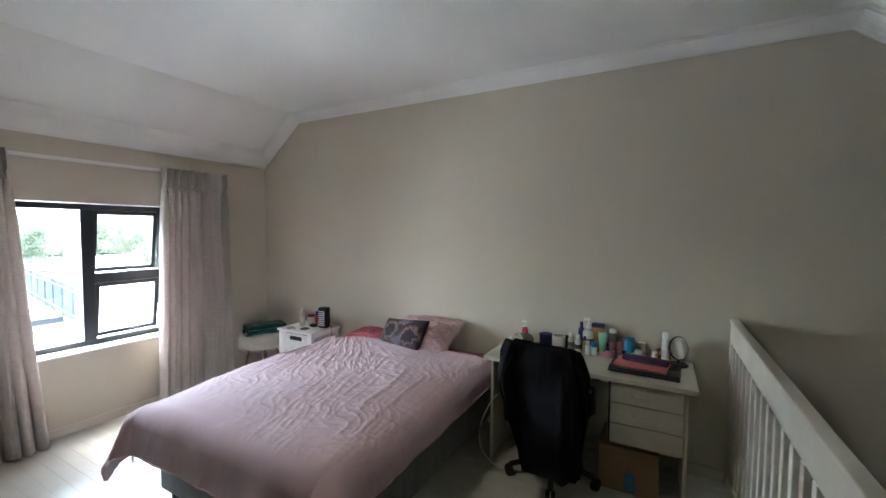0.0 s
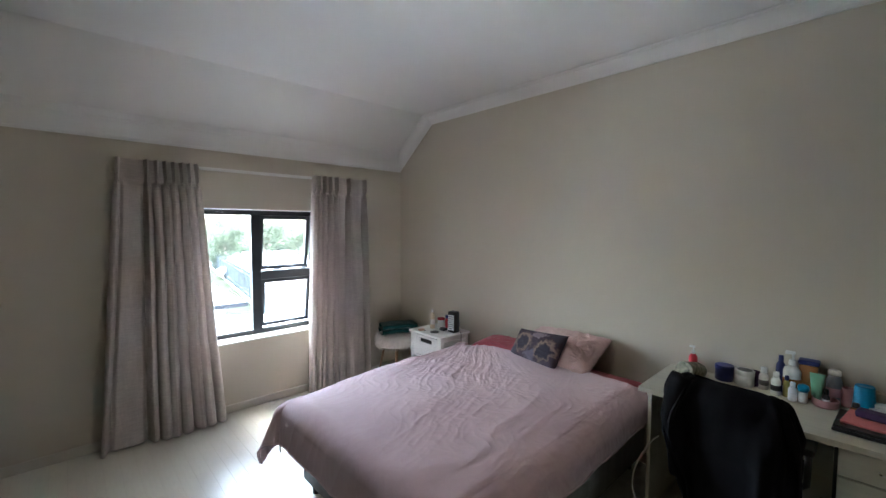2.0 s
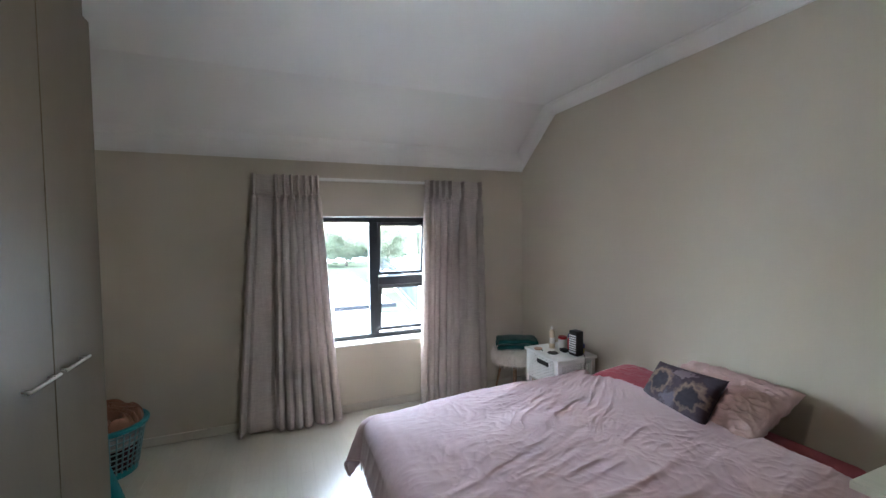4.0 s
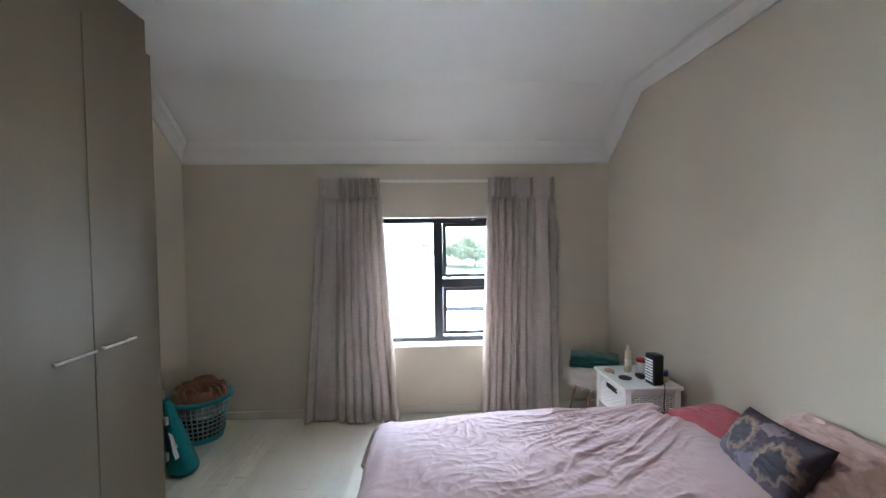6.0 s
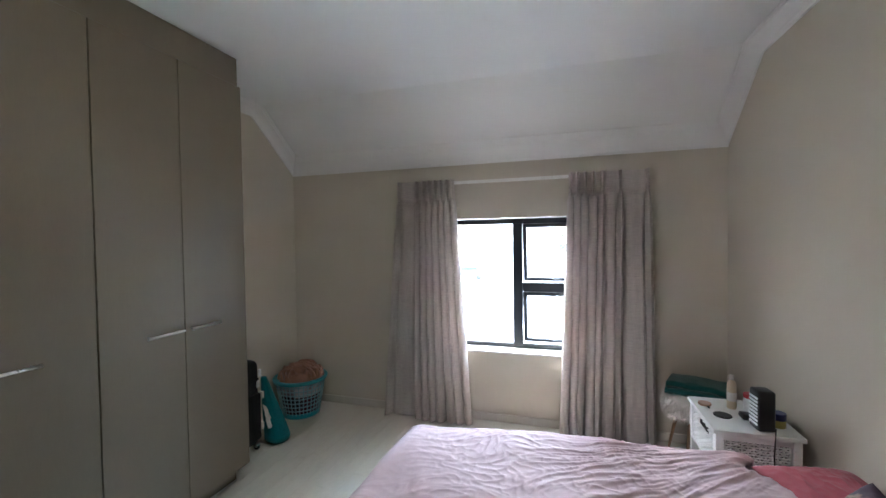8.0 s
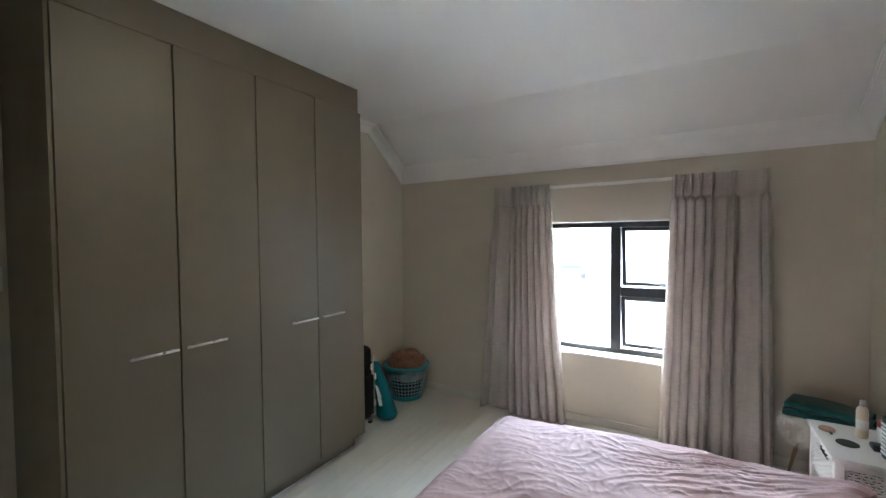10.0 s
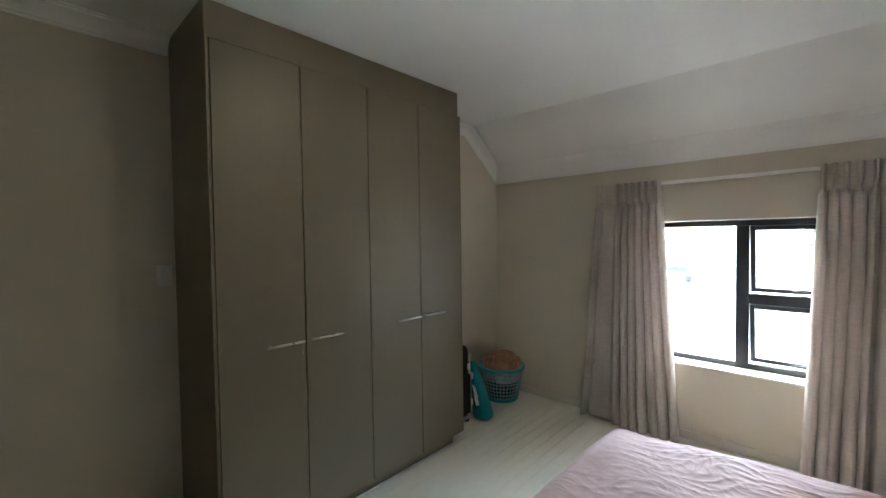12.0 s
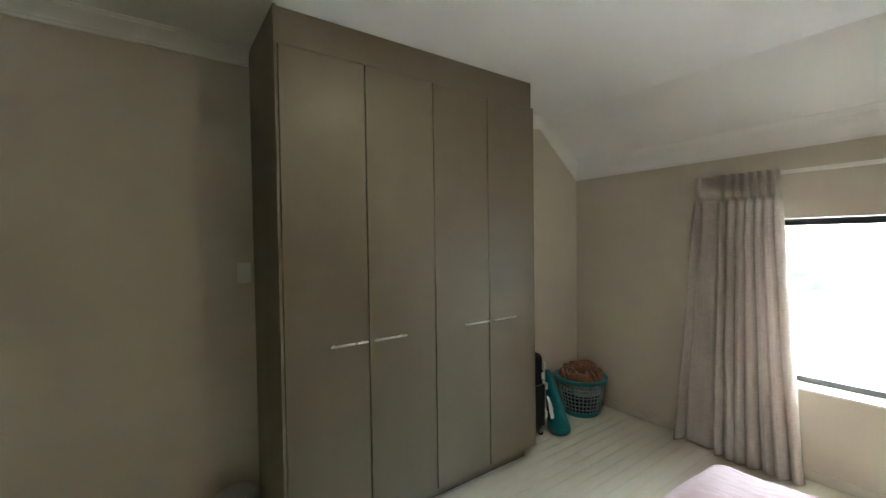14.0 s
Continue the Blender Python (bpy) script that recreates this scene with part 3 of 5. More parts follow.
def printed_cloth():
    """Cushion print: dark mauve cloth with two rounded slate shapes in sandy rims and a lilac patch between them."""
    mt = material("printed_satin", (0.042, 0.026, 0.038), 0.7, grain=300, patch=14, second=(0.052, 0.032, 0.045), bump=0.1, sheen=0.0, spec=0.2)
    n, l = mt.node_tree.nodes, mt.node_tree.links
    b = n["Principled BSDF"]
    col = b.inputs["Base Color"].links[0].from_socket
    tc, warp, add = n.new("ShaderNodeTexCoord"), n.new("ShaderNodeTexNoise"), n.new("ShaderNodeVectorMath")
    sub, scl = n.new("ShaderNodeVectorMath"), n.new("ShaderNodeVectorMath")
    l.new(tc.outputs["Object"], warp.inputs["Vector"])
    warp.inputs["Scale"].default_value = 26
    warp.inputs["Detail"].default_value = 5
    sub.operation, scl.operation = "SUBTRACT", "SCALE"
    sub.inputs[1].default_value = (0.5, 0.5, 0.5)
    scl.inputs["Scale"].default_value = 0.11
    l.new(warp.outputs["Color"], sub.inputs[0])
    l.new(sub.outputs[0], scl.inputs[0])
    l.new(tc.outputs["Object"], add.inputs[0])
    l.new(scl.outputs[0], add.inputs[1])
    for cx, cy, rx, ry, c in ((0.01, -0.07, 0.055, 0.05, (0.10, 0.083, 0.11)), (-0.11, 0.02, 0.095, 0.085, (0.25, 0.165, 0.12)), (0.12, -0.02, 0.10, 0.085, (0.24, 0.16, 0.12)),
                              (-0.11, 0.012, 0.075, 0.068, (0.028, 0.022, 0.032)), (0.12, -0.03, 0.080, 0.068, (0.026, 0.020, 0.030)), (0.02, 0.09, 0.09, 0.025, (0.19, 0.14, 0.16)), (-0.19, -0.09, 0.05, 0.06, (0.05, 0.04, 0.055)), (0.2, 0.1, 0.06, 0.05, (0.05, 0.04, 0.055))):
        mp, ln, mr, mx = n.new("ShaderNodeMapping"), n.new("ShaderNodeVectorMath"), n.new("ShaderNodeMapRange"), n.new("ShaderNodeMix")
        mp.vector_type = "POINT"
        mp.inputs["Location"].default_value = (-cx / rx, -cy / ry, 0)
        mp.inputs["Scale"].default_value = (1 / rx, 1 / ry, 0)
        ln.operation = "LENGTH"
        mr.inputs[1].default_value, mr.inputs[2].default_value, mr.inputs[3].default_value, mr.inputs[4].default_value = 0.75, 1.05, 1, 0
        mx.data_type = "RGBA"
        l.new(add.outputs[0], mp.inputs["Vector"])
        l.new(mp.outputs[0], ln.inputs[0])
        l.new(ln.outputs["Value"], mr.inputs[0])
        l.new(mr.outputs[0], mx.inputs[0])
        l.new(col, mx.inputs[6])
        mx.inputs[7].default_value = (*c, 1)
        col = mx.outputs[2]
    l.new(col, b.inputs["Base Color"])
    return mt


M_PRINT = printed_cloth()
pillow("pillow", 0.66, 0.44, 0.17, pose(2.27, 3.665, 0.715, 30, -3, -6), M_PILLOW, "pale pink cotton pillow leaning against the wall, creased", "pillow", 0.045, 2.0)
pillow("flat_pillow", 0.56, 0.36, 0.13, pose(1.80, 3.65, 0.637, 3, 2, 3), M_SHEET, "red cotton pillow lying flat at the head of the bed", "pillow", 0.012, 8.0)
pillow("cushion", 0.48, 0.29, 0.12, pose(2.17, 3.51, 0.745, 52, -5, -9), M_PRINT, "dark mauve printed cushion propped on the bed", "cushion", 0.006, 5.0)

# ---- desk ----
DX0, DX1, DY0, DZ = 2.985, 4.265, 3.325, 0.75
desk = thing("desk", (3.62, 3.6, 0), "pale wood laminate desk with three drawers, cluttered top", "desk")
soften(part("desktop", block(DX0, DX1, DY0, DEEP - 0.004, DZ - 0.028, DZ), M_DESK, desk), 0.002)
part("leg_panel", block(DX0 + 0.045, DX0 + 0.063, DY0 + 0.03, DEEP - 0.02, 0, DZ - 0.029), M_DESK, desk)
part("leg_panel", block(4.204, 4.222, DY0 + 0.03, DEEP - 0.02, 0, DZ - 0.029), M_DESK, desk)
part("back_panel", block(DX0 + 0.064, 4.203, DEEP - 0.06, DEEP - 0.045, 0.35, DZ - 0.029), M_DESK, desk)
part("drawer_carcass", block(3.795, 4.203, DY0 + 0.052, DEEP - 0.061, 0.330, DZ - 0.030), M_DESK, desk)
# added plate: shade between the drawer fronts, put in as near-black colour
part("drawer_gap_shade", block(3.798, 4.200, DY0 + 0.0458, DY0 + 0.0518, 0.332, DZ - 0.032), M_GAPSHADE, desk, "added near-black plate standing in for shade between the drawer fronts")
for i in range(3):
    z1 = DZ - 0.040 - i * 0.1265
    dr = part("drawer", block(3.812, 4.199, DY0 + 0.028, DY0 + 0.0455, z1 - 0.1185, z1, bev=0.0015, seg=1), M_DESK, desk, "drawer front with dark edge line")
    bm = bmesh.new()
    pts = [(3.935, DY0 + 0.028, z1 - 0.055), (3.937, DY0 + 0.010, z1 - 0.055), (3.955, DY0 + 0.004, z1 - 0.055), (4.040, DY0 + 0.004, z1 - 0.055), (4.058, DY0 + 0.010, z1 - 0.055), (4.060, DY0 + 0.028, z1 - 0.055)]
    tube(pts, 0.0038, 8, bm)
    part("handle", bm, M_STEEL, dr, "bowed metal drawer handle", smooth=True)
bm = turned([(0.009, 0.0), (0.009, 0.004), (0.006, 0.006)], 0, 0, 16)
bm.transform(pose(3.998, DY0 + 0.028, DZ - 0.062, 90))
part("lock", bm, M_STEEL, desk, "small metal drawer lock")

# ---- balustrade at the stairwell ----
bal = thing("balustrade", (EDGE, 2.0, 0), "cream-white painted timber balustrade with square balusters along the stairwell", "balustrade")
RX, RZ = 4.468, 1.072
BAL0 = 1.05
part("cap_rail", block(RX - 0.012, RX + 0.040, BAL0, DEEP - 0.001, RZ - 0.022, RZ, bev=0.006), M_CREAM, bal)
part("top_rail", block(RX - 0.004, RX + 0.030, BAL0, DEEP - 0.001, RZ - 0.150, RZ - 0.0225, bev=0.003), M_CREAM, bal)
part("bottom_rail", block(RX - 0.004, RX + 0.030, BAL0, DEEP - 0.001, 0.085, 0.165, bev=0.003), M_CREAM, bal)
part("newel", block(RX - 0.010, RX + 0.078, BAL0 - 0.088, BAL0 - 0.0005, 0.0, RZ + 0.03, bev=0.005), M_CREAM, bal)
part("wall_post", block(RX - 0.006, RX + 0.050, DEEP - 0.07, DEEP - 0.002, 0.0, RZ - 0.152, bev=0.003), M_CREAM, bal)
baluster = made("baluster", block(-0.019, 0.019, -0.019, 0.019, 0, RZ - 0.316, bev=0.002, seg=1), M_CREAM)
y = 3.745
while y > BAL0 + 0.05:
    ob = new("baluster", baluster)
    ob.parent, ob.location = bal, (RX + 0.013 - EDGE, y - 2.0, 0.1655)
    y -= 0.117

# ---- ceiling lamp ----
M_OPAL = bpy.data.materials.new("opal_glass_lit")
M_OPAL.use_nodes = True
ob_ = M_OPAL.node_tree.nodes["Principled BSDF"]
ob_.inputs["Base Color"].default_value = (0.9, 0.88, 0.82, 1)
ob_.inputs["Emission Color"].default_value = (1.0, 0.86, 0.62, 1)
ob_.inputs["Emission Strength"].default_value = LAMP
lamp = thing("ceiling_lamp", (LAMP_AT[0], LAMP_AT[1], CORNICE), "lit round opal glass ceiling lamp with a metal rim", "ceiling lamp")
part("rim", turned([(0.175, CORNICE - 0.03), (0.182, CORNICE - 0.026), (0.182, CORNICE - 0.001)], *LAMP_AT, 40), M_STEEL, lamp, smooth=False)
part("shade", turned([(0.01, CORNICE - 0.105), (0.07, CORNICE - 0.098), (0.12, CORNICE - 0.078), (0.155, CORNICE - 0.052), (0.170, CORNICE - 0.031)], *LAMP_AT, 40), M_OPAL, lamp, "lit opal glass bowl", smooth=True)

# ---- bedside table ----
NX0, NX1, NY0, NY1, NZ = 0.755, 1.195, 3.43, 3.80, 0.645
ns = thing("bedside_table", (0.975, 3.615, 0), "white painted bedside table with woven panels and an open shelf", "bedside table")
soften(part("table_top", block(NX0 - 0.014, NX1 + 0.014, NY0 - 0.014, NY1 + 0.012, NZ - 0.022, NZ), M_WHITEWOOD, ns), 0.004)
for x in (NX0, NX1 - 0.036):
    for y in (NY0, NY1 - 0.036):
        part("leg", block(x, x + 0.036, y, y + 0.036, 0, NZ - 0.0225, bev=0.002), M_WHITEWOOD, ns)
part("shelf", block(NX0 + 0.01, NX1 - 0.01, NY0 + 0.01, NY1 - 0.01, 0.13, 0.147, bev=0.002), M_WHITEWOOD, ns)
part("divider", block(NX0 + 0.01, NX1 - 0.01, NY0 + 0.01, NY1 - 0.01, 0.395, 0.410, bev=0.002), M_WHITEWOOD, ns)


def woven(along, a0, a1, z0, z1, at, out, hole=None):
    """A woven panel: upright stakes with strands passing in front and behind by turns."""
    bm = bmesh.new()
    n = int((a1 - a0) / 0.024)
    rows = int((z1 - z0) / 0.0125)
    for r in range(rows):
        z = z0 + (r + 0.5) * (z1 - z0) / rows
        pts = []
        for i in range(n * 2 + 1):
            a = a0 + (a1 - a0) * i / (n * 2)
            o = out * (0.004 + 0.0045 * math.cos(math.pi * (i / 2 + r)))
            pts.append((a, at + o, z) if along == "x" else (at + o, a, z))
        if hole and hole[2] < z < hole[3]:
            cut = [[p for p in pts if (p[0] if along == "x" else p[1]) < hole[0]], [p for p in pts if (p[0] if along == "x" else p[1]) > hole[1]]]
        else:
            cut = [pts]
        for seg in cut:
            if len(seg) > 1:
                tube(seg, 0.0052, 5, bm)
    for i in range(n + 1):
        a = a0 + (a1 - a0) * i / n
        p = [(a, at, z0), (a, at, z1)] if along == "x" else [(at, a, z0), (at, a, z1)]
        if hole and hole[0] < a < hole[1]:
            if along == "x":
                tube([(a, at, hole[3] + 0.003), (a, at, z1)], 0.0045, 5, bm)
                tube([(a, at, z0), (a, at, hole[2] - 0.003)], 0.0045, 5, bm)
                continue
        tube(p, 0.0045, 5, bm)
    return bm


basket_front = part("drawer_basket", woven("x", NX0 + 0.055, NX1 - 0.055, 0.420, 0.612, NY0 + 0.012, -1, (0.895, 1.055, 0.548, 0.582)), M_WHITEWOOD, ns, "white woven drawer basket with a grip hole")
# block added behind the weave; its near-black colour imitates the drawer's shaded inside
part("drawer_shade", block(NX0 + 0.042, NX1 - 0.042, NY0 + 0.022, NY1 - 0.02, 0.414, 0.60), M_GAPSHADE, ns, "added near-black block standing in for the shaded inside of the woven drawer")
for x0, x1 in ((NX0 + 0.037, NX0 + 0.055), (NX1 - 0.055, NX1 - 0.037)):
    part("drawer_stile", block(x0, x1, NY0 + 0.003, NY0 + 0.021, 0.412, 0.618, bev=0.002), M_WHITEWOOD, ns)
part("side_weave", woven("y", NY0 + 0.045, NY1 - 0.045, 0.412, 0.585, NX1 - 0.014, 1), M_WHITEWOOD, ns, "white woven side panel")
part("side_rail", block(NX1 - 0.03, NX1 - 0.003, NY0 + 0.037, NY1 - 0.037, 0.588, 0.622, bev=0.002), M_WHITEWOOD, ns)
part("side_rail", block(NX0 + 0.003, NX0 + 0.02, NY0 + 0.037, NY1 - 0.037, 0.40, 0.622, bev=0.002), M_WHITEWOOD, ns)

# things on the bedside table
M_LEDWHITE = material("white_lens_strip", (0.82, 0.83, 0.85), 0.3)
speaker = thing("lantern", (1.135, 3.655, NZ), "black rechargeable lantern with rows of white light strips", "lantern")
bm = block(-0.045, 0.045, -0.04, 0.04, 0, 0.205, bev=0.012, seg=3)
turn_s = pose(1.135, 3.655, NZ + 0.001, 0, 0, 6)
bm.transform(turn_s)
part("body", bm, M_BLACKPLASTIC, speaker, smooth=True)
for i in range(8):
    z = 0.028 + i * 0.019
    bm = block(-0.036, 0.036, -0.0435, -0.038, z, z + 0.011, bev=0.001)
    bm.transform(turn_s)
    part("light_strip", bm, M_LEDWHITE, speaker)
M_CABLE = material("black_rubber", (0.010, 0.010, 0.011), 0.5)
cable = [(1.17, 3.70, NZ + 0.02), (1.19, 3.69, NZ + 0.010), (1.214, 3.68, NZ - 0.01), (1.213, 3.675, NZ - 0.10), (1.216, 3.68, NZ - 0.25), (1.21, 3.70, 0.2), (1.21, 3.74, 0.006)]
single("lantern_cable", tube(cable, 0.003, 8), M_CABLE, "thin black cable hanging from the bedside table", "cable", smooth=True)
M_CREAMLIQ = material("cream_lotion", (0.62, 0.52, 0.38), 0.3)
M_CLEARP = material("frosted_plastic", (0.72, 0.70, 0.68), 0.25, coat=0.3)
M_WHITEP = material("white_plastic", (0.78, 0.78, 0.78), 0.35)
M_REDP = material("red_plastic", (0.45, 0.02, 0.03), 0.35)
M_BLUEP = material("navy_plastic", (0.02, 0.03, 0.16), 0.35)
M_AMBER = material("amber_glass", (0.36, 0.16, 0.06), 0.15, coat=0.4)
M_YELLOW = material("yellow_balm", (0.55, 0.48, 0.14), 0.4)
M_LABELD = material("dark_print", (0.06, 0.06, 0.07), 0.6)
M_COPPER = material("rose_metal", (0.55, 0.33, 0.24), 0.35, metal=0.5)


def bottle(x, y, z, r, h, neck, cap_h, mt, cap_mt, name="bottle", label="", category="bottle", print_mt=None, nozzle=0.0):
    """Body with a shoulder, a cap, a printed band and, if asked, a pump or spray head."""
    b = thing(name, (x, y, z), label, category)
    part("body", turned([(r * 0.92, z + 0.0005), (r, z + 0.006), (r, z + h * 0.82), (r * 0.82, z + h * 0.92), (neck, z + h)], x, y, 20), mt, b, smooth=True)
    part("cap", turned([(neck * 1.15, z + h + 0.0005), (neck * 1.2, z + h + 0.004), (neck * 1.12, z + h + cap_h - 0.003), (neck * 0.9, z + h + cap_h)], x, y, 16), cap_mt, b, smooth=True)
    if print_mt:
        part("printed_band", turned([(r + 0.0006, z + h * 0.28), (r + 0.0007, z + h * 0.281), (r + 0.0007, z + h * 0.58), (r + 0.0006, z + h * 0.581)], x, y, 20), print_mt, b, smooth=True)
    if nozzle:
        bm = tube([(x, y, z + h + cap_h), (x, y, z + h + cap_h + nozzle * 0.7)], neck * 0.4, 8)
        solid(bm, x - nozzle * 0.75, x + 0.009, y - 0.008, y + 0.008, z + h + cap_h + nozzle * 0.6, z + h + cap_h + nozzle, 0.003)
        part("pump", bm, cap_mt, b)
    return b


def jar(x, y, z, r, h, lid, mt, lid_mt, label, top_mt=None):
    j = thing("jar", (x, y, z), label, "jar")
    part("body", turned([(r * 0.9, z + 0.0005), (r, z + 0.005), (r, z + h - lid - 0.002), (r * 0.95, z + h - lid)], x, y, 24), mt, j, smooth=True)
    part("lid", turned([(r * 1.03, z + h - lid), (r * 1.04, z + h - 0.004), (r * 0.98, z + h)], x, y, 24), lid_mt, j)
    if top_mt:
        part("lid_disc", turned([(r * 0.78, z + h + 0.0003), (r * 0.78, z + h + 0.0012)], x, y, 24), top_mt, j)
    return j


bottle(0.885, 3.605, NZ, 0.024, 0.165, 0.010, 0.03, M_CREAMLIQ, M_CLEARP, "spray_bottle", "cream lotion spray bottle with a clear cap", print_mt=M_CLEARP)
jar(0.925, 3.685, NZ, 0.036, 0.105, 0.02, M_WHITEP, M_REDP, "white tub with a red lid")
bottle(0.975, 3.72, NZ, 0.020, 0.10, 0.014, 0.035, M_REDP, M_BLUEP, "bottle", "small red bottle with a dark blue cap")
single("plug_pouch", block(0.985, 1.055, 3.60, 3.655, NZ + 0.0005, NZ + 0.03, bev=0.01), M_BLACKPLASTIC, "small black pouch on the bedside table", "pouch", smooth=True)
jar(1.085, 3.745, NZ, 0.032, 0.075, 0.035, M_YELLOW, M_BLUEP, "yellow jar with a navy blue lid")
single("coaster", turned([(0.043, NZ + 0.0005), (0.045, NZ + 0.003), (0.043, NZ + 0.006)], 1.01, 3.52, 32), M_BLACKPLASTIC, "round black charging disc on the bedside table", "charging disc")
hm = thing("hand_mirror", (0.865, 3.475, NZ), "small rose-gold compact lying on the bedside table", "compact")
part("case", turned([(0.033, NZ + 0.0005), (0.035, NZ + 0.006), (0.033, NZ + 0.012)], 0.865, 3.475, 28), M_COPPER, hm, smooth=False)
part("clasp", block(0.899, 0.925, 3.476, 3.486, NZ + 0.001, NZ + 0.007, bev=0.002), M_BLACKPLASTIC, hm)

# ---- fur stool with a folded throw ----
M_FUR = material("cream_fur", (0.74, 0.69, 0.64), 0.95, grain=150, grain_amount=0.05, patch=12, patch_amount=0.06, bump=0.5, sheen=0.5, spec=0.1)
M_GOLDLEG = material("light_wood_leg", (0.36, 0.22, 0.12), 0.4, grain=60, stretch=(1, 1, 0.1))
M_THROW = weave("teal_fleece", (0.008, 0.085, 0.082), (0.006, 0.065, 0.065), 200, sheen=0.3)
SX, SY, SZ = 0.285, 3.60, 0.50
stool = thing("fur_stool", (SX, SY, 0), "round cream faux-fur stool on slim splayed wooden legs", "stool")
bm = turned([(0.14, 0.345), (0.19, 0.355), (0.222, 0.39), (0.228, 0.44), (0.212, 0.485), (0.17, 0.505), (0.05, 0.51)], SX, SY, 48)
part("seat", bm, M_FUR, stool, "cream faux-fur seat", smooth=True)
frnd = random.Random(5)
bm = bmesh.new()
for i in range(5200):
    th, q = frnd.uniform(0, 2 * math.pi), frnd.random()
    z = 0.352 + q * 0.15
    r = 0.205 + 0.022 * math.sin(math.pi * q)
    if q > 0.93:
        r *= frnd.uniform(0.3, 1)
    o = Vector((SX + r * math.cos(th), SY + r * math.sin(th), z))
    d = Vector((math.cos(th) * 0.55, math.sin(th) * 0.55, -0.75 + 0.9 * (q > 0.9))) + Vector((frnd.uniform(-.5, .5), frnd.uniform(-.5, .5), frnd.uniform(-.4, .2)))
    d = d.normalized() * frnd.uniform(0.022, 0.045)
    s = d.cross(Vector((frnd.uniform(-1, 1), frnd.uniform(-1, 1), 0.3))).normalized() * 0.0013
    bm.faces.new([bm.verts.new(p) for p in (o - s, o + s, o + d)])
part("fur", bm, M_FUR, stool, "long cream fur strands")
for k in range(4):
    th = radians(45 + 90 * k + 10)
    c, s = math.cos(th), math.sin(th)
    bm = tube([(SX + 0.13 * c, SY + 0.13 * s, 0.36), (SX + 0.205 * c, SY + 0.205 * s, 0.003)], 0.014, 12, None, 0.008)
    part("leg", bm, M_GOLDLEG, stool, "slim splayed wooden leg", smooth=True)


def folded(cx, cy, z, w, d, h, layers, rz, seed):
    """A folded cloth: stacked soft layers with rounded folds and a sagging top."""
    bm = bmesh.new()
    for k in range(layers):
        t = h / layers

        def f(u, v, k=k, t=t):
            a = 2 * math.pi * v
            yy = math.cos(a)
            zz = math.sin(a)
            sy = math.copysign(abs(yy) ** 0.35, yy) * (d / 2 - 0.006 * k)
            sz = math.copysign(abs(zz) ** 0.8, zz) * t * 0.52 + t * (k + 0.5)
            x = (u - 0.5) * w * (1 - 0.03 * k)
            sag = -0.02 * abs(2 * u - 1) ** 3 * (k + 1) / layers
            nz = 0.010 * noise.noise(Vector((u * 5, yy * 2, seed + k)))
            return pose(cx, cy, z, 0, 0, rz) @ Vector((x, sy + 0.008 * noise.noise(Vector((u * 4, k, seed))), sz + sag * 0.6 + nz))
        sheet(28, 20, f, bm)
    bmesh.ops.holes_fill(bm, edges=[e for e in bm.edges if e.is_boundary], sides=40)
    return bm


single("folded_throw", folded(SX + 0.03, SY + 0.005, 0.508, 0.40, 0.25, 0.10, 2, 66, 2.0), M_THROW, "folded dark teal fleece throw lying on the stool", "throw", at=(SX, SY, 0.52), smooth=True)

# ---- things on the desk ----
SET_X = 0.055       # the row of things stands this far along the desk
M_PINKP = material("dusty_pink_ceramic", (0.50, 0.24, 0.25), 0.35)
M_CYAN = material("bright_blue_plastic", (0.01, 0.27, 0.52), 0.35)
M_MINT = material("mint_plastic", (0.26, 0.55, 0.36), 0.4)
M_PURPLE = material("plum_cloth", (0.055, 0.022, 0.085), 0.75)
M_CORAL = material("coral_card", (0.62, 0.17, 0.16), 0.6)
M_GREYP = material("grey_plastic", (0.20, 0.19, 0.20), 0.4)
M_LAPTOP = material("black_laptop_shell", (0.013, 0.013, 0.014), 0.3, grain=200, grain_amount=0.08, bump=0.05)
M_ORANGE = material("rust_card", (0.42, 0.15, 0.06), 0.6)
M_MIRROR = bpy.data.materials.new("mirror")
M_MIRROR.use_nodes = True
mb = M_MIRROR.node_tree.nodes["Principled BSDF"]
mb.inputs["Base Color"].default_value, mb.inputs["Metallic"].default_value, mb.inputs["Roughness"].default_value = (0.85, 0.86, 0.86, 1), 1.0, 0.03

tum = thing("tumbler", (3.19, 3.64, DZ), "dark tumbler with a cream patterned band, lying on the desk", "tumbler")
M_OLIVE = material("patterned_band", (0.36, 0.34, 0.26), 0.6, grain=90, grain_amount=0.3, patch=45, second=(0.05, 0.055, 0.035))
tilt = pose(3.195, 3.72, DZ + 0.049, 80, 0, -14)
bm = turned([(0.036, 0.0), (0.042, 0.01), (0.048, 0.16), (0.049, 0.175)], 0, 0, 24)
bm.transform(tilt)
part("body", bm, M_BLACKPLASTIC, tum, smooth=True)
bm = turned([(0.0475, 0.030), (0.0485, 0.031), (0.0512, 0.1745), (0.0500, 0.1765)], 0, 0, 24)
bm.transform(tilt)
part("band", bm, M_OLIVE, tum, "cream patterned band")
bottle(3.130, 3.815, DZ, 0.024, 0.118, 0.009, 0.02, M_REDP, M_WHITEP, "bottle", "red bottle with a white spray top", nozzle=0.03)
jar(3.245, 3.80, DZ, 0.047, 0.092, 0.024, M_BLUEP, M_BLUEP, "dark blue cosmetic jar on the desk")
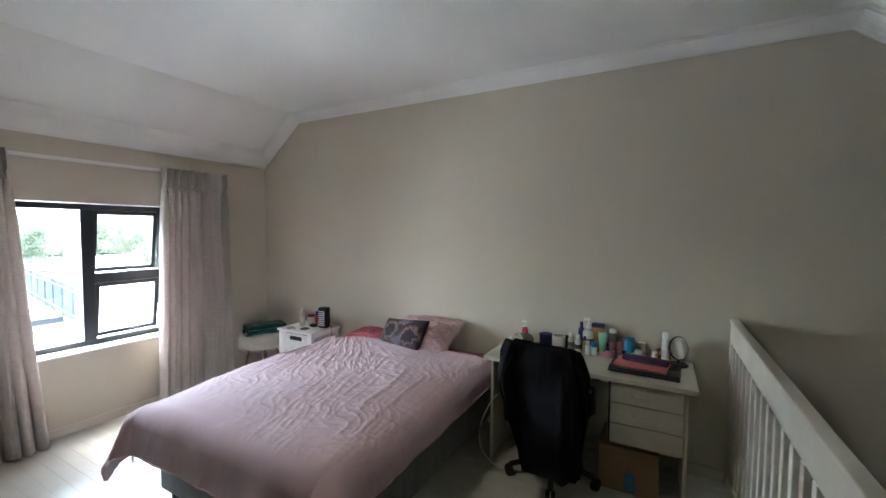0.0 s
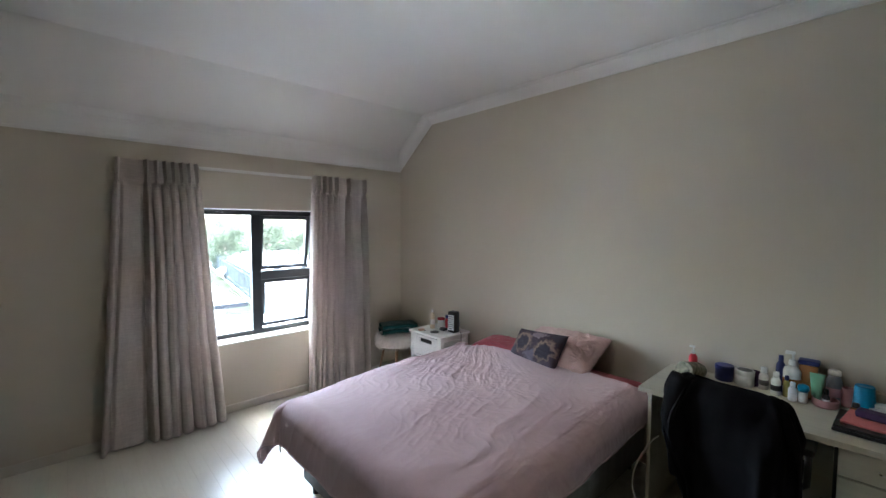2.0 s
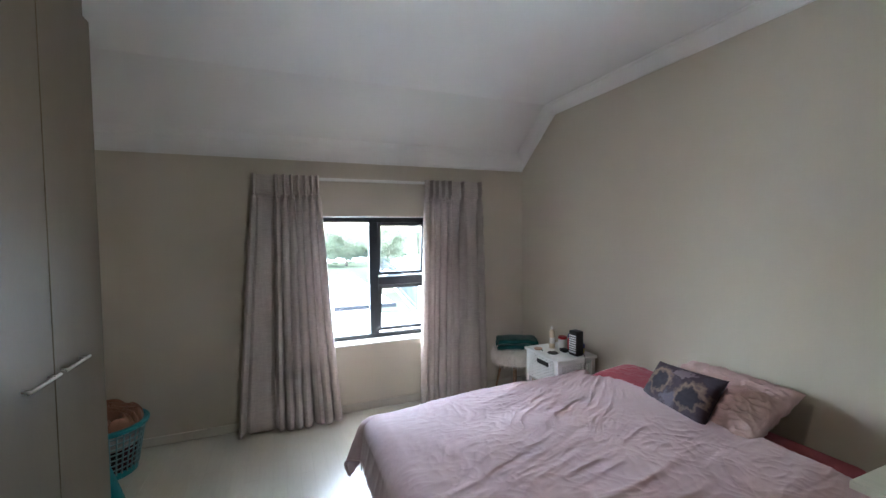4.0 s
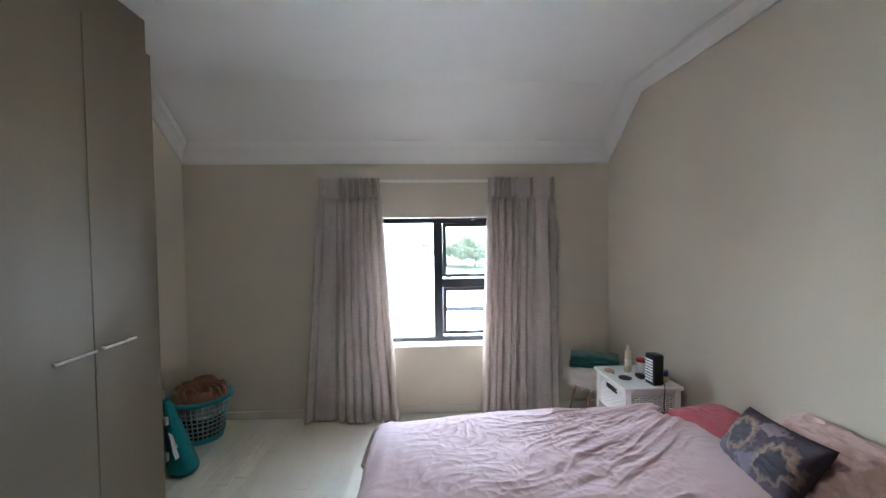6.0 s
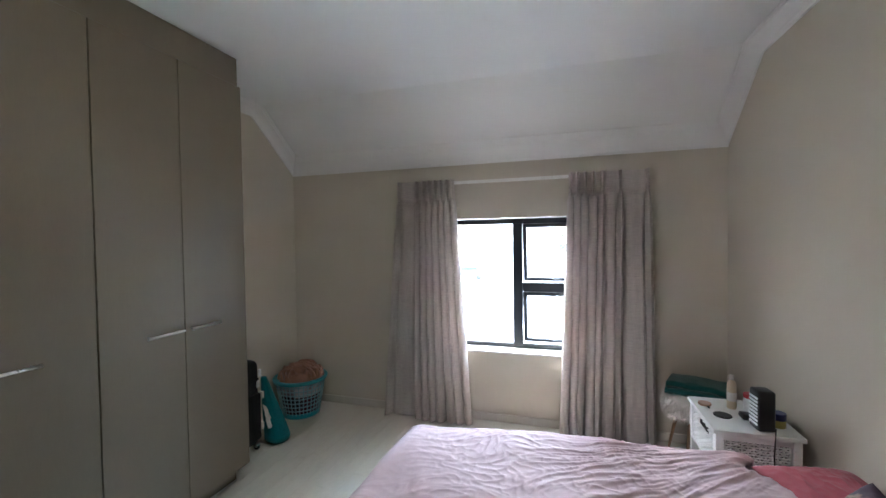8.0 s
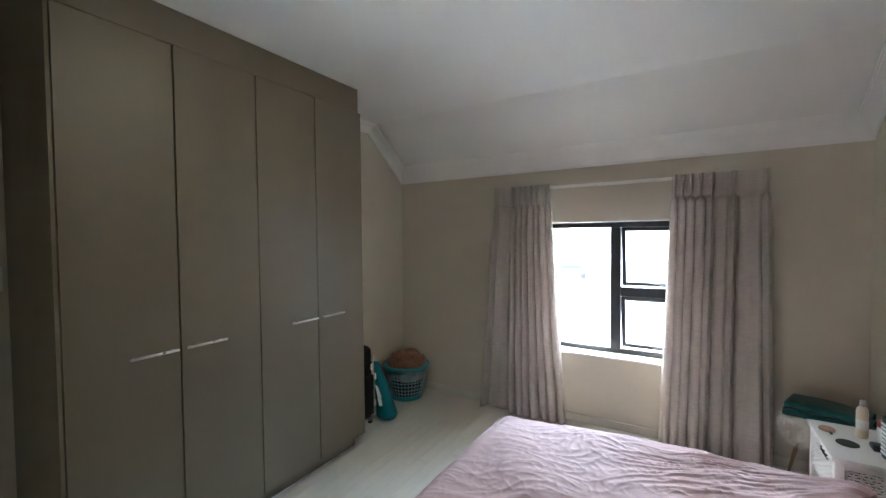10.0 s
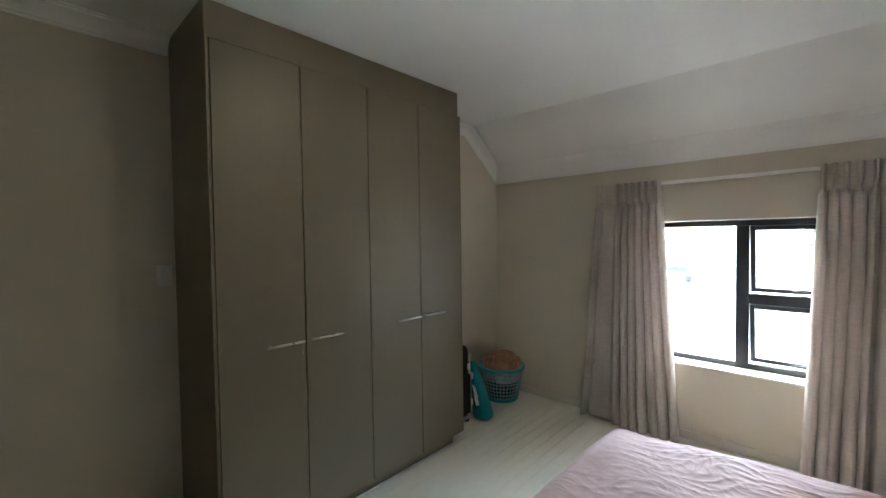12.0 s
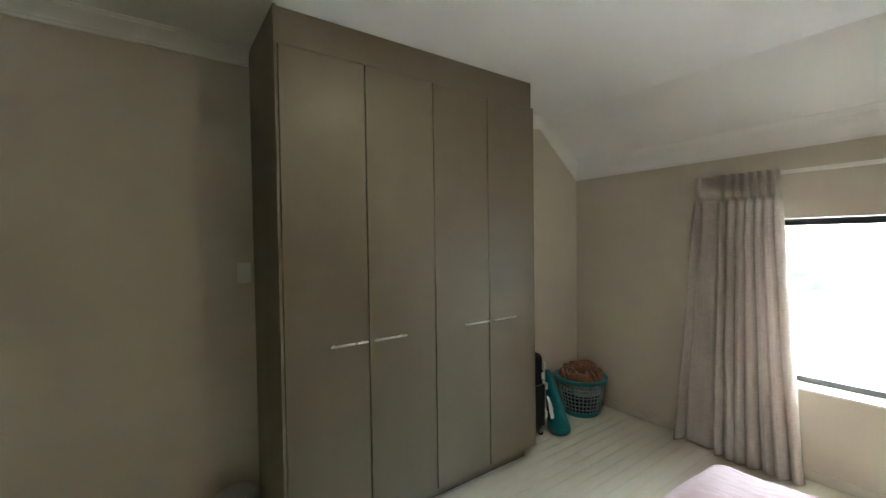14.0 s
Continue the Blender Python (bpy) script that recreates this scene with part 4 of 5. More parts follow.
jar(3.345, 3.79, DZ, 0.047, 0.090, 0.028, M_WHITEP, M_WHITEP, "white cream jar with a grey lid disc", M_GREYP)
jar(3.385, 3.825, DZ, 0.026, 0.085, 0.03, M_PURPLE, M_PURPLE, "small plum coloured jar")
bottle(3.432, 3.80, DZ, 0.023, 0.095, 0.014, 0.03, M_CLEARP, M_WHITEP, "bottle", "clear bottle with a white cap", print_mt=M_GREYP)
bottle(3.492, 3.745, DZ, 0.022, 0.098, 0.012, 0.03, M_WHITEP, M_WHITEP, "bottle", "slim white bottle with dark print", print_mt=M_LABELD)
bottle(3.500, 3.83, DZ, 0.022, 0.17, 0.010, 0.035, M_BLUEP, M_BLUEP, "bottle", "tall navy blue bottle")
bottle(3.552, 3.815, DZ, 0.041, 0.165, 0.016, 0.03, M_CLEARP, M_WHITEP, "pump_bottle", "large white pump bottle with an amber label", nozzle=0.045, print_mt=M_AMBER)
bottle(3.535, 3.762, DZ, 0.014, 0.09, 0.008, 0.025, M_YELLOW, M_BLUEP, "bottle", "small yellow and blue bottle")
bottle(3.565, 3.715, DZ, 0.019, 0.075, 0.010, 0.025, M_WHITEP, M_WHITEP, "bottle", "short white bottle on the desk")
ro = thing("roll_on", (3.606, 3.72, DZ), "white roll-on with a round turquoise cap", "roll-on")
part("body", turned([(0.017, DZ + 0.0005), (0.019, DZ + 0.01), (0.019, DZ + 0.06)], 3.606, 3.72, 18), M_WHITEP, ro, smooth=True)
part("cap", turned([(0.020, DZ + 0.061), (0.025, DZ + 0.075), (0.022, DZ + 0.092), (0.008, DZ + 0.099)], 3.606, 3.72, 18), M_CYAN, ro, smooth=True)
bx_ = thing("tall_carton", (3.615, 3.83, DZ), "brown carton with a dark blue lid", "carton")
part("body", block(3.578, 3.655, 3.80, 3.86, DZ + 0.0005, DZ + 0.18, bev=0.003), M_AMBER, bx_)
part("lid", block(3.573, 3.660, 3.795, 3.865, DZ + 0.181, DZ + 0.206, bev=0.008), M_BLUEP, bx_)
tb = thing("tube", (3.655, 3.77, DZ), "mint green squeeze tube standing on its cap", "tube")
part("cap", turned([(0.018, DZ + 0.0005), (0.018, DZ + 0.03)], 3.655, 3.77, 16), M_MINT, tb)
part("body", sheet(20, 10, lambda u, v: (3.655 + math.cos(2 * math.pi * u) * (0.019 + 0.012 * v), 3.77 + math.sin(2 * math.pi * u) * (0.019 * (1 - v) + 0.001), DZ + 0.031 + 0.125 * v)), M_MINT, tb, smooth=True)


def dish(x, y, r, h, mt, label):
    return single("dish", turned([(r * 0.85, DZ + 0.0005), (r, DZ + 0.01), (r, DZ + h), (r - 0.004, DZ + h), (r - 0.006, DZ + 0.012), (r * 0.3, DZ + 0.008)], x, y, 28), mt, label, "dish", at=(x, y, DZ), smooth=False)


dish(3.690, 3.745, 0.052, 0.042, M_PINKP, "round dusty pink dish holding small bottles")
bottle(3.692, 3.742, DZ + 0.009, 0.015, 0.055, 0.008, 0.03, M_LABELD, M_BLACKPLASTIC, "dropper_bottle", "small black dropper bottle in the dish", print_mt=M_WHITEP)
bottle(3.716, 3.825, DZ, 0.031, 0.15, 0.022, 0.028, M_GREYP, M_WHITEP, "bottle", "tall grey bottle with a white band and dark cap", print_mt=M_PINKP)
dish(3.772, 3.83, 0.030, 0.095, M_PINKP, "small dusty pink ceramic pot")
cup = thing("beaker", (3.826, 3.775, DZ), "bright blue plastic beaker on the desk", "beaker")
part("body", turned([(0.042, DZ + 0.0005), (0.043, DZ + 0.01), (0.036, DZ + 0.135), (0.034, DZ + 0.14), (0.031, DZ + 0.138)], 3.826, 3.775, 24), M_CYAN, cup, smooth=True)
bottle(3.800, 3.70, DZ, 0.020, 0.045, 0.012, 0.022, M_AMBER, M_BLACKPLASTIC, "perfume_bottle", "squat amber perfume bottle with a black cap")
jar(3.868, 3.715, DZ, 0.026, 0.05, 0.02, M_WHITEP, M_WHITEP, "small white cream jar")
single("white_carton", block(3.885, 3.965, 3.755, 3.80, DZ + 0.0005, DZ + 0.065, bev=0.006), M_WHITEP, "white cosmetics carton on the desk", "carton")
single("cream_carton", block(3.885, 3.985, 3.82, 3.86, DZ + 0.0005, DZ + 0.105, bev=0.003), M_CREAMLIQ, "cream coloured carton against the wall", "carton")
bottle(3.985, 3.765, DZ, 0.018, 0.062, 0.014, 0.014, M_CREAMLIQ, M_WHITEP, "bottle", "small cream bottle with a white cap")
ring = thing("rainbow_ornament", (4.030, 3.835, DZ), "small rust and grey arched ornament", "ornament")
for r_, m_ in ((0.045, M_ORANGE), (0.033, M_GREYP), (0.021, M_CREAMLIQ)):
    part("arch", tube([(4.030 + r_ * math.cos(math.pi * k / 14), 3.835, DZ + 0.035 + r_ * math.sin(math.pi * k / 14)) for k in range(15)] , 0.006, 8), m_, ring, smooth=True)
part("stand", block(3.98, 4.08, 3.825, 3.845, DZ + 0.0005, DZ + 0.037, bev=0.002), M_ORANGE, ring)
bottle(4.066, 3.765, DZ, 0.024, 0.165, 0.018, 0.045, M_WHITEP, M_WHITEP, "bottle", "tall white spray can with faint print", print_mt=M_CLEARP)
mir = thing("table_mirror", (4.14, 3.755, DZ), "round vanity mirror in a thin dark frame on a black base", "mirror")
tm = pose(4.14, 3.755, DZ + 0.118, 80, 0, 44)
bm = turned([(0.072, -0.004), (0.077, -0.002), (0.077, 0.004), (0.072, 0.006)], 0, 0, 40)
bm.transform(tm)
part("frame", bm, M_BLACKPLASTIC, mir)
bm = turned([(0.0708, 0.0062), (0.0708, 0.0075)], 0, 0, 40)
bm.transform(tm)
part("mirror_glass", bm, M_MIRROR, mir, "silvered mirror glass")
part("stem", tube([(4.143, 3.768, DZ + 0.01), (4.143, 3.768, DZ + 0.06)], 0.008, 10), M_BLACKPLASTIC, mir)
part("base", turned([(0.058, DZ + 0.0005), (0.058, DZ + 0.010), (0.05, DZ + 0.016)], 4.143, 3.765, 28), M_BLACKPLASTIC, mir)
bm = bmesh.new()
pts = [(0.05, 0), (0.012, 0.012), (0.0, 0.05), (-0.012, 0.012), (-0.05, 0), (-0.012, -0.012), (0, -0.05), (0.012, -0.012)]
fa = [bm.verts.new((4.205 + x, 3.84 + 0.004, DZ + 0.11 + z)) for x, z in pts]
fb = [bm.verts.new((4.205 + x, 3.84 - 0.004, DZ + 0.11 + z)) for x, z in pts]
bm.faces.new(fa)
bm.faces.new(fb[::-1])
for k in range(8):
    bm.faces.new((fa[k], fa[(k + 1) % 8], fb[(k + 1) % 8], fb[k]))
solid(bm, 4.19, 4.22, 3.82, 3.86, DZ + 0.0005, DZ + 0.062, 0.002)
single("star_ornament", bm, M_COPPER, "small rose-gold star ornament on a stand", "ornament", at=(4.205, 3.84, DZ))

lap = thing("laptop", (3.95, 3.54, DZ), "closed black laptop lying on the desk", "laptop")
lm = pose(3.952, 3.548, DZ, 0, 0, -3)
for z0, z1, inset, nm in ((0.002, 0.016, 0.0, "base"), (0.0165, 0.030, 0.003, "lid")):
    bm = block(-0.198 + inset, 0.198 - inset, -0.128 + inset, 0.128 - inset, z0, z1, bev=0.005)
    bm.transform(lm)
    part(nm, bm, M_LAPTOP, lap, smooth=False)
bm = block(-0.15, 0.15, -0.10, 0.10, 0, 0.010, bev=0.002)
bm.transform(pose(3.935, 3.565, DZ + 0.0305, 0, 0, -8))
single("folder", bm, M_CORAL, "coral pink folder lying on the laptop", "folder", at=(3.935, 3.565, DZ + 0.03))
bm = block(-0.135, 0.135, -0.035, 0.035, 0, 0.034, bev=0.012, seg=3)
bm.transform(pose(3.955, 3.585, DZ + 0.0415, 0, 0, -10))
single("pencil_case", bm, M_PURPLE, "plum coloured pencil case on the folder", "pencil case", at=(3.955, 3.585, DZ + 0.04), smooth=True)

for o_ in list(scene.objects):
    if o_.parent is None and o_.type in ("EMPTY", "MESH") and o_.name in base and base[o_.name].z > DZ - 0.001 and 3.2 < base[o_.name].x < 4.16 and base[o_.name].y > 3.5:
        o_.location.x += SET_X if base[o_.name].x < 4.05 and o_.name.split(".")[0] not in ("laptop", "folder", "pencil_case") else 0.035

# ---- office chair with a jacket over its back ----
CHX, CHY = 3.455, 3.40
chair = thing("office_chair", (CHX, CHY, 0), "black swivel office chair pushed up to the desk", "office chair")
part("column", turned([(0.028, 0.09), (0.028, 0.25), (0.018, 0.252), (0.018, 0.43)], CHX, CHY, 20), M_BLACKPLASTIC, chair, smooth=False)
for k in range(5):
    th = radians(72 * k - 78)
    c, s = math.cos(th), math.sin(th)
    arm = part("base_arm", tube([(CHX + 0.02 * c, CHY + 0.02 * s, 0.105), (CHX + 0.16 * c, CHY + 0.16 * s, 0.095), (CHX + 0.285 * c, CHY + 0.285 * s, 0.070)], 0.024, 10, None, 0.016), M_BLACKPLASTIC, chair, smooth=True)
    bm = turned([(0.029, -0.012), (0.030, -0.008), (0.030, 0.008), (0.029, 0.012)], 0, 0, 20)
    b2 = bm.copy()
    bm.transform(pose(CHX + 0.285 * c - 0.016 * s, CHY + 0.285 * s + 0.016 * c, 0.0305, 90, 0, math.degrees(th)))
    b2.transform(pose(CHX + 0.285 * c + 0.016 * s, CHY + 0.285 * s - 0.016 * c, 0.0305, 90, 0, math.degrees(th)))
    part("caster", bm, M_BLACKPLASTIC, arm, smooth=False)
    part("caster", b2, M_BLACKPLASTIC, arm, smooth=False)
part("seat", block(CHX - 0.24, CHX + 0.24, CHY - 0.21, CHY + 0.24, 0.43, 0.51, bev=0.035, seg=4), M_BLACKCLOTH, chair, "black padded seat", smooth=True)
part("backrest", block(CHX - 0.175, CHX + 0.165, CHY - 0.285, CHY - 0.235, 0.58, 0.900, bev=0.024, seg=4), M_BLACKCLOTH, chair, "black padded backrest", smooth=True)
part("back_bar", block(CHX - 0.03, CHX + 0.03, CHY - 0.262, CHY - 0.24, 0.44, 0.60, bev=0.005), M_BLACKPLASTIC, chair)
for s in (-1, 1):
    part("armrest", block(CHX + s * 0.265 - 0.025, CHX + s * 0.265 + 0.025, CHY - 0.16, CHY + 0.05, 0.675, 0.705, bev=0.010), M_BLACKPLASTIC, chair)
    part("armrest_post", tube([(CHX + s * 0.20, CHY - 0.05, 0.44), (CHX + s * 0.262, CHY - 0.055, 0.50), (CHX + s * 0.265, CHY - 0.055, 0.68)], 0.014, 10), M_BLACKPLASTIC, chair, smooth=True)


def jacket(u, v):
    """A jacket hung round the chair's back: a closed loop u, from collar to hem v."""
    a = 2 * math.pi * u
    z = 0.948 - 0.735 * v - 0.012 * math.cos(a) * (1 - v)
    w = 0.185 + 0.045 * min(1, v / 0.22) - 0.02 * max(0, v - 0.5)
    d = 0.050 + 0.035 * min(1, v / 0.3)
    if v < 0.06:
        q = math.sqrt(max(0.0, 1 - (1 - v / 0.06) ** 2))
        w, d = w * (0.86 + 0.14 * q), d * (0.1 + 0.9 * q)
    c, s = math.cos(a), math.sin(a)
    fold = 1 + (0.30 * math.sin(a * 5 + 2 * v) + 0.18 * math.sin(a * 11 - v * 3) + 0.08 * math.sin(a * 19 + v)) * min(1, v * 2.5)
    x = math.copysign(abs(c) ** 0.45, c) * w * (1 + 0.05 * math.sin(a * 3 + 5 * v))
    y = math.copysign(abs(s) ** 0.75, s) * d * fold
    if c < 0:
        x += 0.24 * max(0.0, v - 0.35) * -c
    tuck = (1 - abs(noise.noise(Vector((a * 1.6, v * 1.4, 3))))) ** 4 * 0.036 * min(1, v * 4)
    y += math.copysign(tuck, s)
    n = noise.noise(Vector((c * 2.5, s * 2.5, z * 5))) * 0.042
    lean = -0.02 * v
    shift = -0.022 * math.exp(-((v - 0.4) / 0.3) ** 2) * (1 if c < 0 else 0)
    x += 0.030 * (1 - v) if c > 0 else 0.0
    return (CHX - 0.005 + x + n * 0.5 + shift + (0.03 * v if c > 0 else 0.0), CHY - 0.262 + lean + y - abs(n), z + 0.02 * math.sin(a * 2 + 1) * v + 0.03 * c * max(0, v - 0.6))


jk = thing("jacket", (CHX, CHY - 0.26, 0.6), "long black jacket hung over the back of the chair", "jacket")
bm = sheet(120, 60, jacket)
bmesh.ops.remove_doubles(bm, verts=bm.verts, dist=0.0003)
part("body", bm, M_BLACKCLOTH, jk, smooth=True)
sl = []
for k in range(22):
    t_ = k / 21
    sl.append((CHX - 0.185 - 0.035 * math.sin(math.pi * min(1, t_ * 1.3)), CHY - 0.30 - 0.03 * math.sin(t_ * 3), 0.945 - 0.48 * t_))
bm = tube(sl, 0.052, 18, None, 0.040)
for v_ in bm.verts:
    n_ = noise.noise(v_.co * 14) * 0.012
    v_.co.x += n_
    v_.co.y += n_
part("sleeve", bm, M_BLACKCLOTH, jk, "black sleeve hanging down", smooth=True)

# ---- under the desk ----
M_TAPE = material("blue_tape", (0.03, 0.17, 0.30), 0.5)
cb = thing("cardboard_box", (3.90, 3.56, 0), "brown cardboard box with blue tape under the desk", "cardboard box")
part("body", block(3.745, 4.085, 3.42, 3.72, 0.001, 0.285, bev=0.004), M_CARD, cb)
part("flap", block(3.75, 4.08, 3.44, 3.57, 0.2855, 0.290), M_CARD, cb)
part("flap", block(3.75, 4.08, 3.575, 3.71, 0.2855, 0.290), M_CARD, cb)
part("tape", block(3.90, 3.955, 3.4185, 3.4198, 0.01, 0.13), M_TAPE, cb, "strip of blue tape")
M_WIRE = material("white_cable", (0.62, 0.60, 0.56), 0.5)
wire = []
for k in range(30):
    t_ = k / 29
    wire.append((3.12 - 0.155 * math.sin(math.pi * t_) ** 0.8 + 0.10 * t_, 3.27 - 0.07 * math.sin(math.pi * t_), 0.52 * (1 - t_) ** 1.4 + 0.006))
single("white_cable", tube(wire, 0.0035, 8), M_WIRE, "white cable looping down beside the desk", "cable", at=(3.1, 3.25, 0), smooth=True)

# ---- laundry basket in the corner ----
M_LAUNDRY = material("peach_towelling", (0.36, 0.185, 0.125), 0.95, grain=260, grain_amount=0.10, patch=14, patch_amount=0.08, bump=0.4, sheen=0.2, spec=0.1)
M_LAUNDRYW = material("pale_laundry", (0.52, 0.52, 0.53), 0.9, grain=200, patch=9, patch_amount=0.2, bump=0.3, second=(0.25, 0.22, 0.26))
M_LAUNDRYD = material("dark_laundry", (0.02, 0.022, 0.035), 0.9, grain=200, patch=9, second=(0.09, 0.03, 0.05), bump=0.3)
M_RIB = material("pale_turquoise_plastic", (0.25, 0.42, 0.48), 0.4)
KX, KY = 0.305, 0.262
R0, R1, KH = 0.165, 0.230, 0.362
kb = thing("laundry_basket", (KX, KY, 0), "turquoise plastic lattice laundry basket, full of washing", "laundry basket")
part("rim", turned([(R1 - 0.012, KH - 0.028), (R1 + 0.016, KH - 0.030), (R1 + 0.020, KH - 0.008), (R1 + 0.012, KH), (R1 - 0.006, KH), (R1 - 0.014, KH - 0.01)], KX, KY, 56), M_TEALPLASTIC, kb, smooth=False)
part("bottom", turned([(R0 - 0.01, 0.001), (R0 + 0.004, 0.004), (R0 + 0.008, 0.045), (R0 - 0.004, 0.046), (R0 - 0.012, 0.012), (0.02, 0.010)], KX, KY, 56), M_TEALPLASTIC, kb, smooth=False)


def at_height(z):
    return R0 + (R1 - R0) * z / KH


for z in (0.080, 0.118, 0.156, 0.194, 0.232, 0.270, 0.308):
    r = at_height(z)
    pts = [(KX + r * math.cos(2 * math.pi * k / 48), KY + r * math.sin(2 * math.pi * k / 48), z) for k in range(49)]
    part("hoop", tube(pts, 0.0044, 6), M_RIB, kb, smooth=True)
for k in range(34):
    a = 2 * math.pi * k / 34
    r0, r1 = at_height(0.04), at_height(KH - 0.025)
    part("rib", tube([(KX + r0 * math.cos(a), KY + r0 * math.sin(a), 0.04), (KX + r1 * math.cos(a), KY + r1 * math.sin(a), KH - 0.025)], 0.0048, 6), M_RIB, kb, smooth=True)


def heap(cx, cy, z0, r, h, seed, fold):
    def f(u, v):
        a, q = 2 * math.pi * u, v
        rr = r * math.sin(q * math.pi / 2) ** 0.8
        p = Vector((math.cos(a) * rr * 9, math.sin(a) * rr * 9, seed))
        n1 = noise.noise(p * 0.6)
        bend = p.x * 0.55 - p.y * 0.25 + 2.6 * noise.noise(p * 0.45 + Vector((5, 5, 5))) + 0.8 * noise.noise(p * 1.1)
        n2 = abs(math.sin(3.4 * bend)) ** 1.2 + 0.5 * abs(math.sin(7.1 * bend + 2 * n1))
        lip = 1 - q ** 5
        return (cx + rr * math.cos(a), cy + rr * math.sin(a), z0 + h * math.cos(q * math.pi / 2) ** 0.8 + fold * (0.5 * n1 + 0.8 * n2) * lip)
    bm = sheet(140, 60, f)
    bmesh.ops.remove_doubles(bm, verts=bm.verts, dist=0.0004)
    return bm


def fill(z0, z1, seed, inset):
    def f(u, v):
        a, z = 2 * math.pi * u, z0 + (z1 - z0) * v
        r = at_height(z) - inset + 0.010 * noise.noise(Vector((math.cos(a) * 3, math.sin(a) * 3, z * 12 + seed)))
        return (KX + r * math.cos(a), KY + r * math.sin(a), z)
    bm = sheet(72, 12, f)
    bmesh.ops.remove_doubles(bm, verts=bm.verts, dist=0.0004)
    return bm


single("crumpled_towel", heap(KX - 0.005, KY, 0.325, 0.212, 0.020, 4.0, 0.095), M_LAUNDRY, "crumpled peach towel heaped on the laundry basket", "towel", at=(KX, KY, 0.38), smooth=True)
lw = single("pale_washing", fill(0.205, 0.335, 1.0, 0.020), M_LAUNDRYW, "pale crumpled clothes inside the laundry basket", "clothes", at=(KX, KY, 0.2), smooth=True)
ld = single("dark_washing", fill(0.02, 0.225, 6.0, 0.026), M_LAUNDRYD, "dark clothes at the bottom of the laundry basket", "clothes", at=(KX, KY, 0.02), smooth=True)

# ---- suitcase and turquoise bag beside the wardrobe ----
M_SUITCASE = weave("black_nylon", (0.010, 0.010, 0.012), (0.008, 0.008, 0.009), 320, sheen=0.05)
sc = thing("suitcase", (1.14, 0.25, 0), "upright black fabric suitcase with buckles, standing by the wardrobe", "suitcase")
part("body", block(0.955, 1.335, 0.095, 0.375, 0.045, 0.715, bev=0.055, seg=5), M_SUITCASE, sc, smooth=True)
part("pocket", block(0.985, 1.30, 0.376, 0.402, 0.10, 0.46, bev=0.010, seg=3), M_SUITCASE, sc, smooth=True)
for x in (0.99, 1.30):
    bm = turned([(0.020, -0.011), (0.022, -0.008), (0.022, 0.008), (0.020, 0.011)], 0, 0, 18)
    bm.transform(pose(x, 0.352, 0.0225, 90, 0, 90))
    part("wheel", bm, M_BLACKPLASTIC, sc, smooth=False)
    part("wheel_fork", block(x - 0.017, x + 0.017, 0.335, 0.368, 0.024, 0.05, bev=0.003), M_STEEL, sc, "dull metal wheel fork")
part("handle", tube([(1.06, 0.23, 0.715), (1.07, 0.23, 0.738), (1.22, 0.23, 0.738), (1.23, 0.23, 0.715)], 0.009, 10), M_BLACKPLASTIC, sc, smooth=True)
for z, dx in ((0.61, 0.0), (0.53, 0.022), (0.44, 0.004), (0.20, 0.01)):
    part("buckle", block(0.962 + dx, 0.984 + dx, 0.376, 0.390 if z > 0.47 else 0.414, z - 0.028, z + 0.026, bev=0.002), M_WHITEP, sc, "pale grey buckle")
part("strap", block(0.985, 1.30, 0.376, 0.382, 0.55, 0.575, bev=0.002), M_SUITCASE, sc)
M_BAGTEAL = weave("turquoise_canvas", (0.014, 0.22, 0.27), (0.012, 0.19, 0.235), 260, sheen=0.1)


def bag(u, v):
    """A soft bag that widens from its gathered top to a rounded foot."""
    z = 0.56 * (1 - v)
    w = 0.022 + 0.086 * v ** 0.95
    d = 0.020 + 0.075 * v
    a = 2 * math.pi * u
    c, s = math.cos(a), math.sin(a)
    low = max(0.0, (v - 0.9) / 0.1)
    sh = 1 - 0.35 * low * low
    cx = 0.935 - 0.105 * v
    cy = 0.385 + 0.045 * v
    return (cx + w * sh * math.copysign(abs(c) ** 0.7, c), cy + d * sh * s + 0.006 * noise.noise(Vector((c * 2, s * 2, z * 6))), 0.004 + z + 0.02 * low * (c * 0.5))


bm = sheet(48, 36, bag)
bmesh.ops.remove_doubles(bm, verts=bm.verts, dist=0.0003)
bmesh.ops.holes_fill(bm, edges=[e for e in bm.edges if e.is_boundary], sides=60)
single("turquoise_bag", bm, M_BAGTEAL, "turquoise canvas bag slumped against the suitcase", "bag", at=(0.93, 0.44, 0), smooth=True)
M_TISSUE = material("white_plastic_film", (0.70, 0.71, 0.73), 0.35, grain=40, patch=20, bump=0.3)


def scrap(u, v):
    x = (u - 0.5) * 0.10
    z = (v - 0.5) * 0.20
    n = noise.noise(Vector((u * 4, v * 5, 3))) * 0.020
    return (0.958 - 0.03 * (0.5 - v) * 2 + x * (0.35 + 0.65 * (1 - v)), 0.452 - 0.02 * v + n * 0.5, 0.245 + z + 0.03 * u)


bm = sheet(16, 20, scrap)
ob = single("plastic_wrapper", bm, M_TISSUE, "crumpled white plastic wrapper hanging on the bag", "wrapper", at=(0.95, 0.48, 0.25), smooth=True)
md = ob.modifiers.new("thickness", "SOLIDIFY")
md.thickness = 0.002

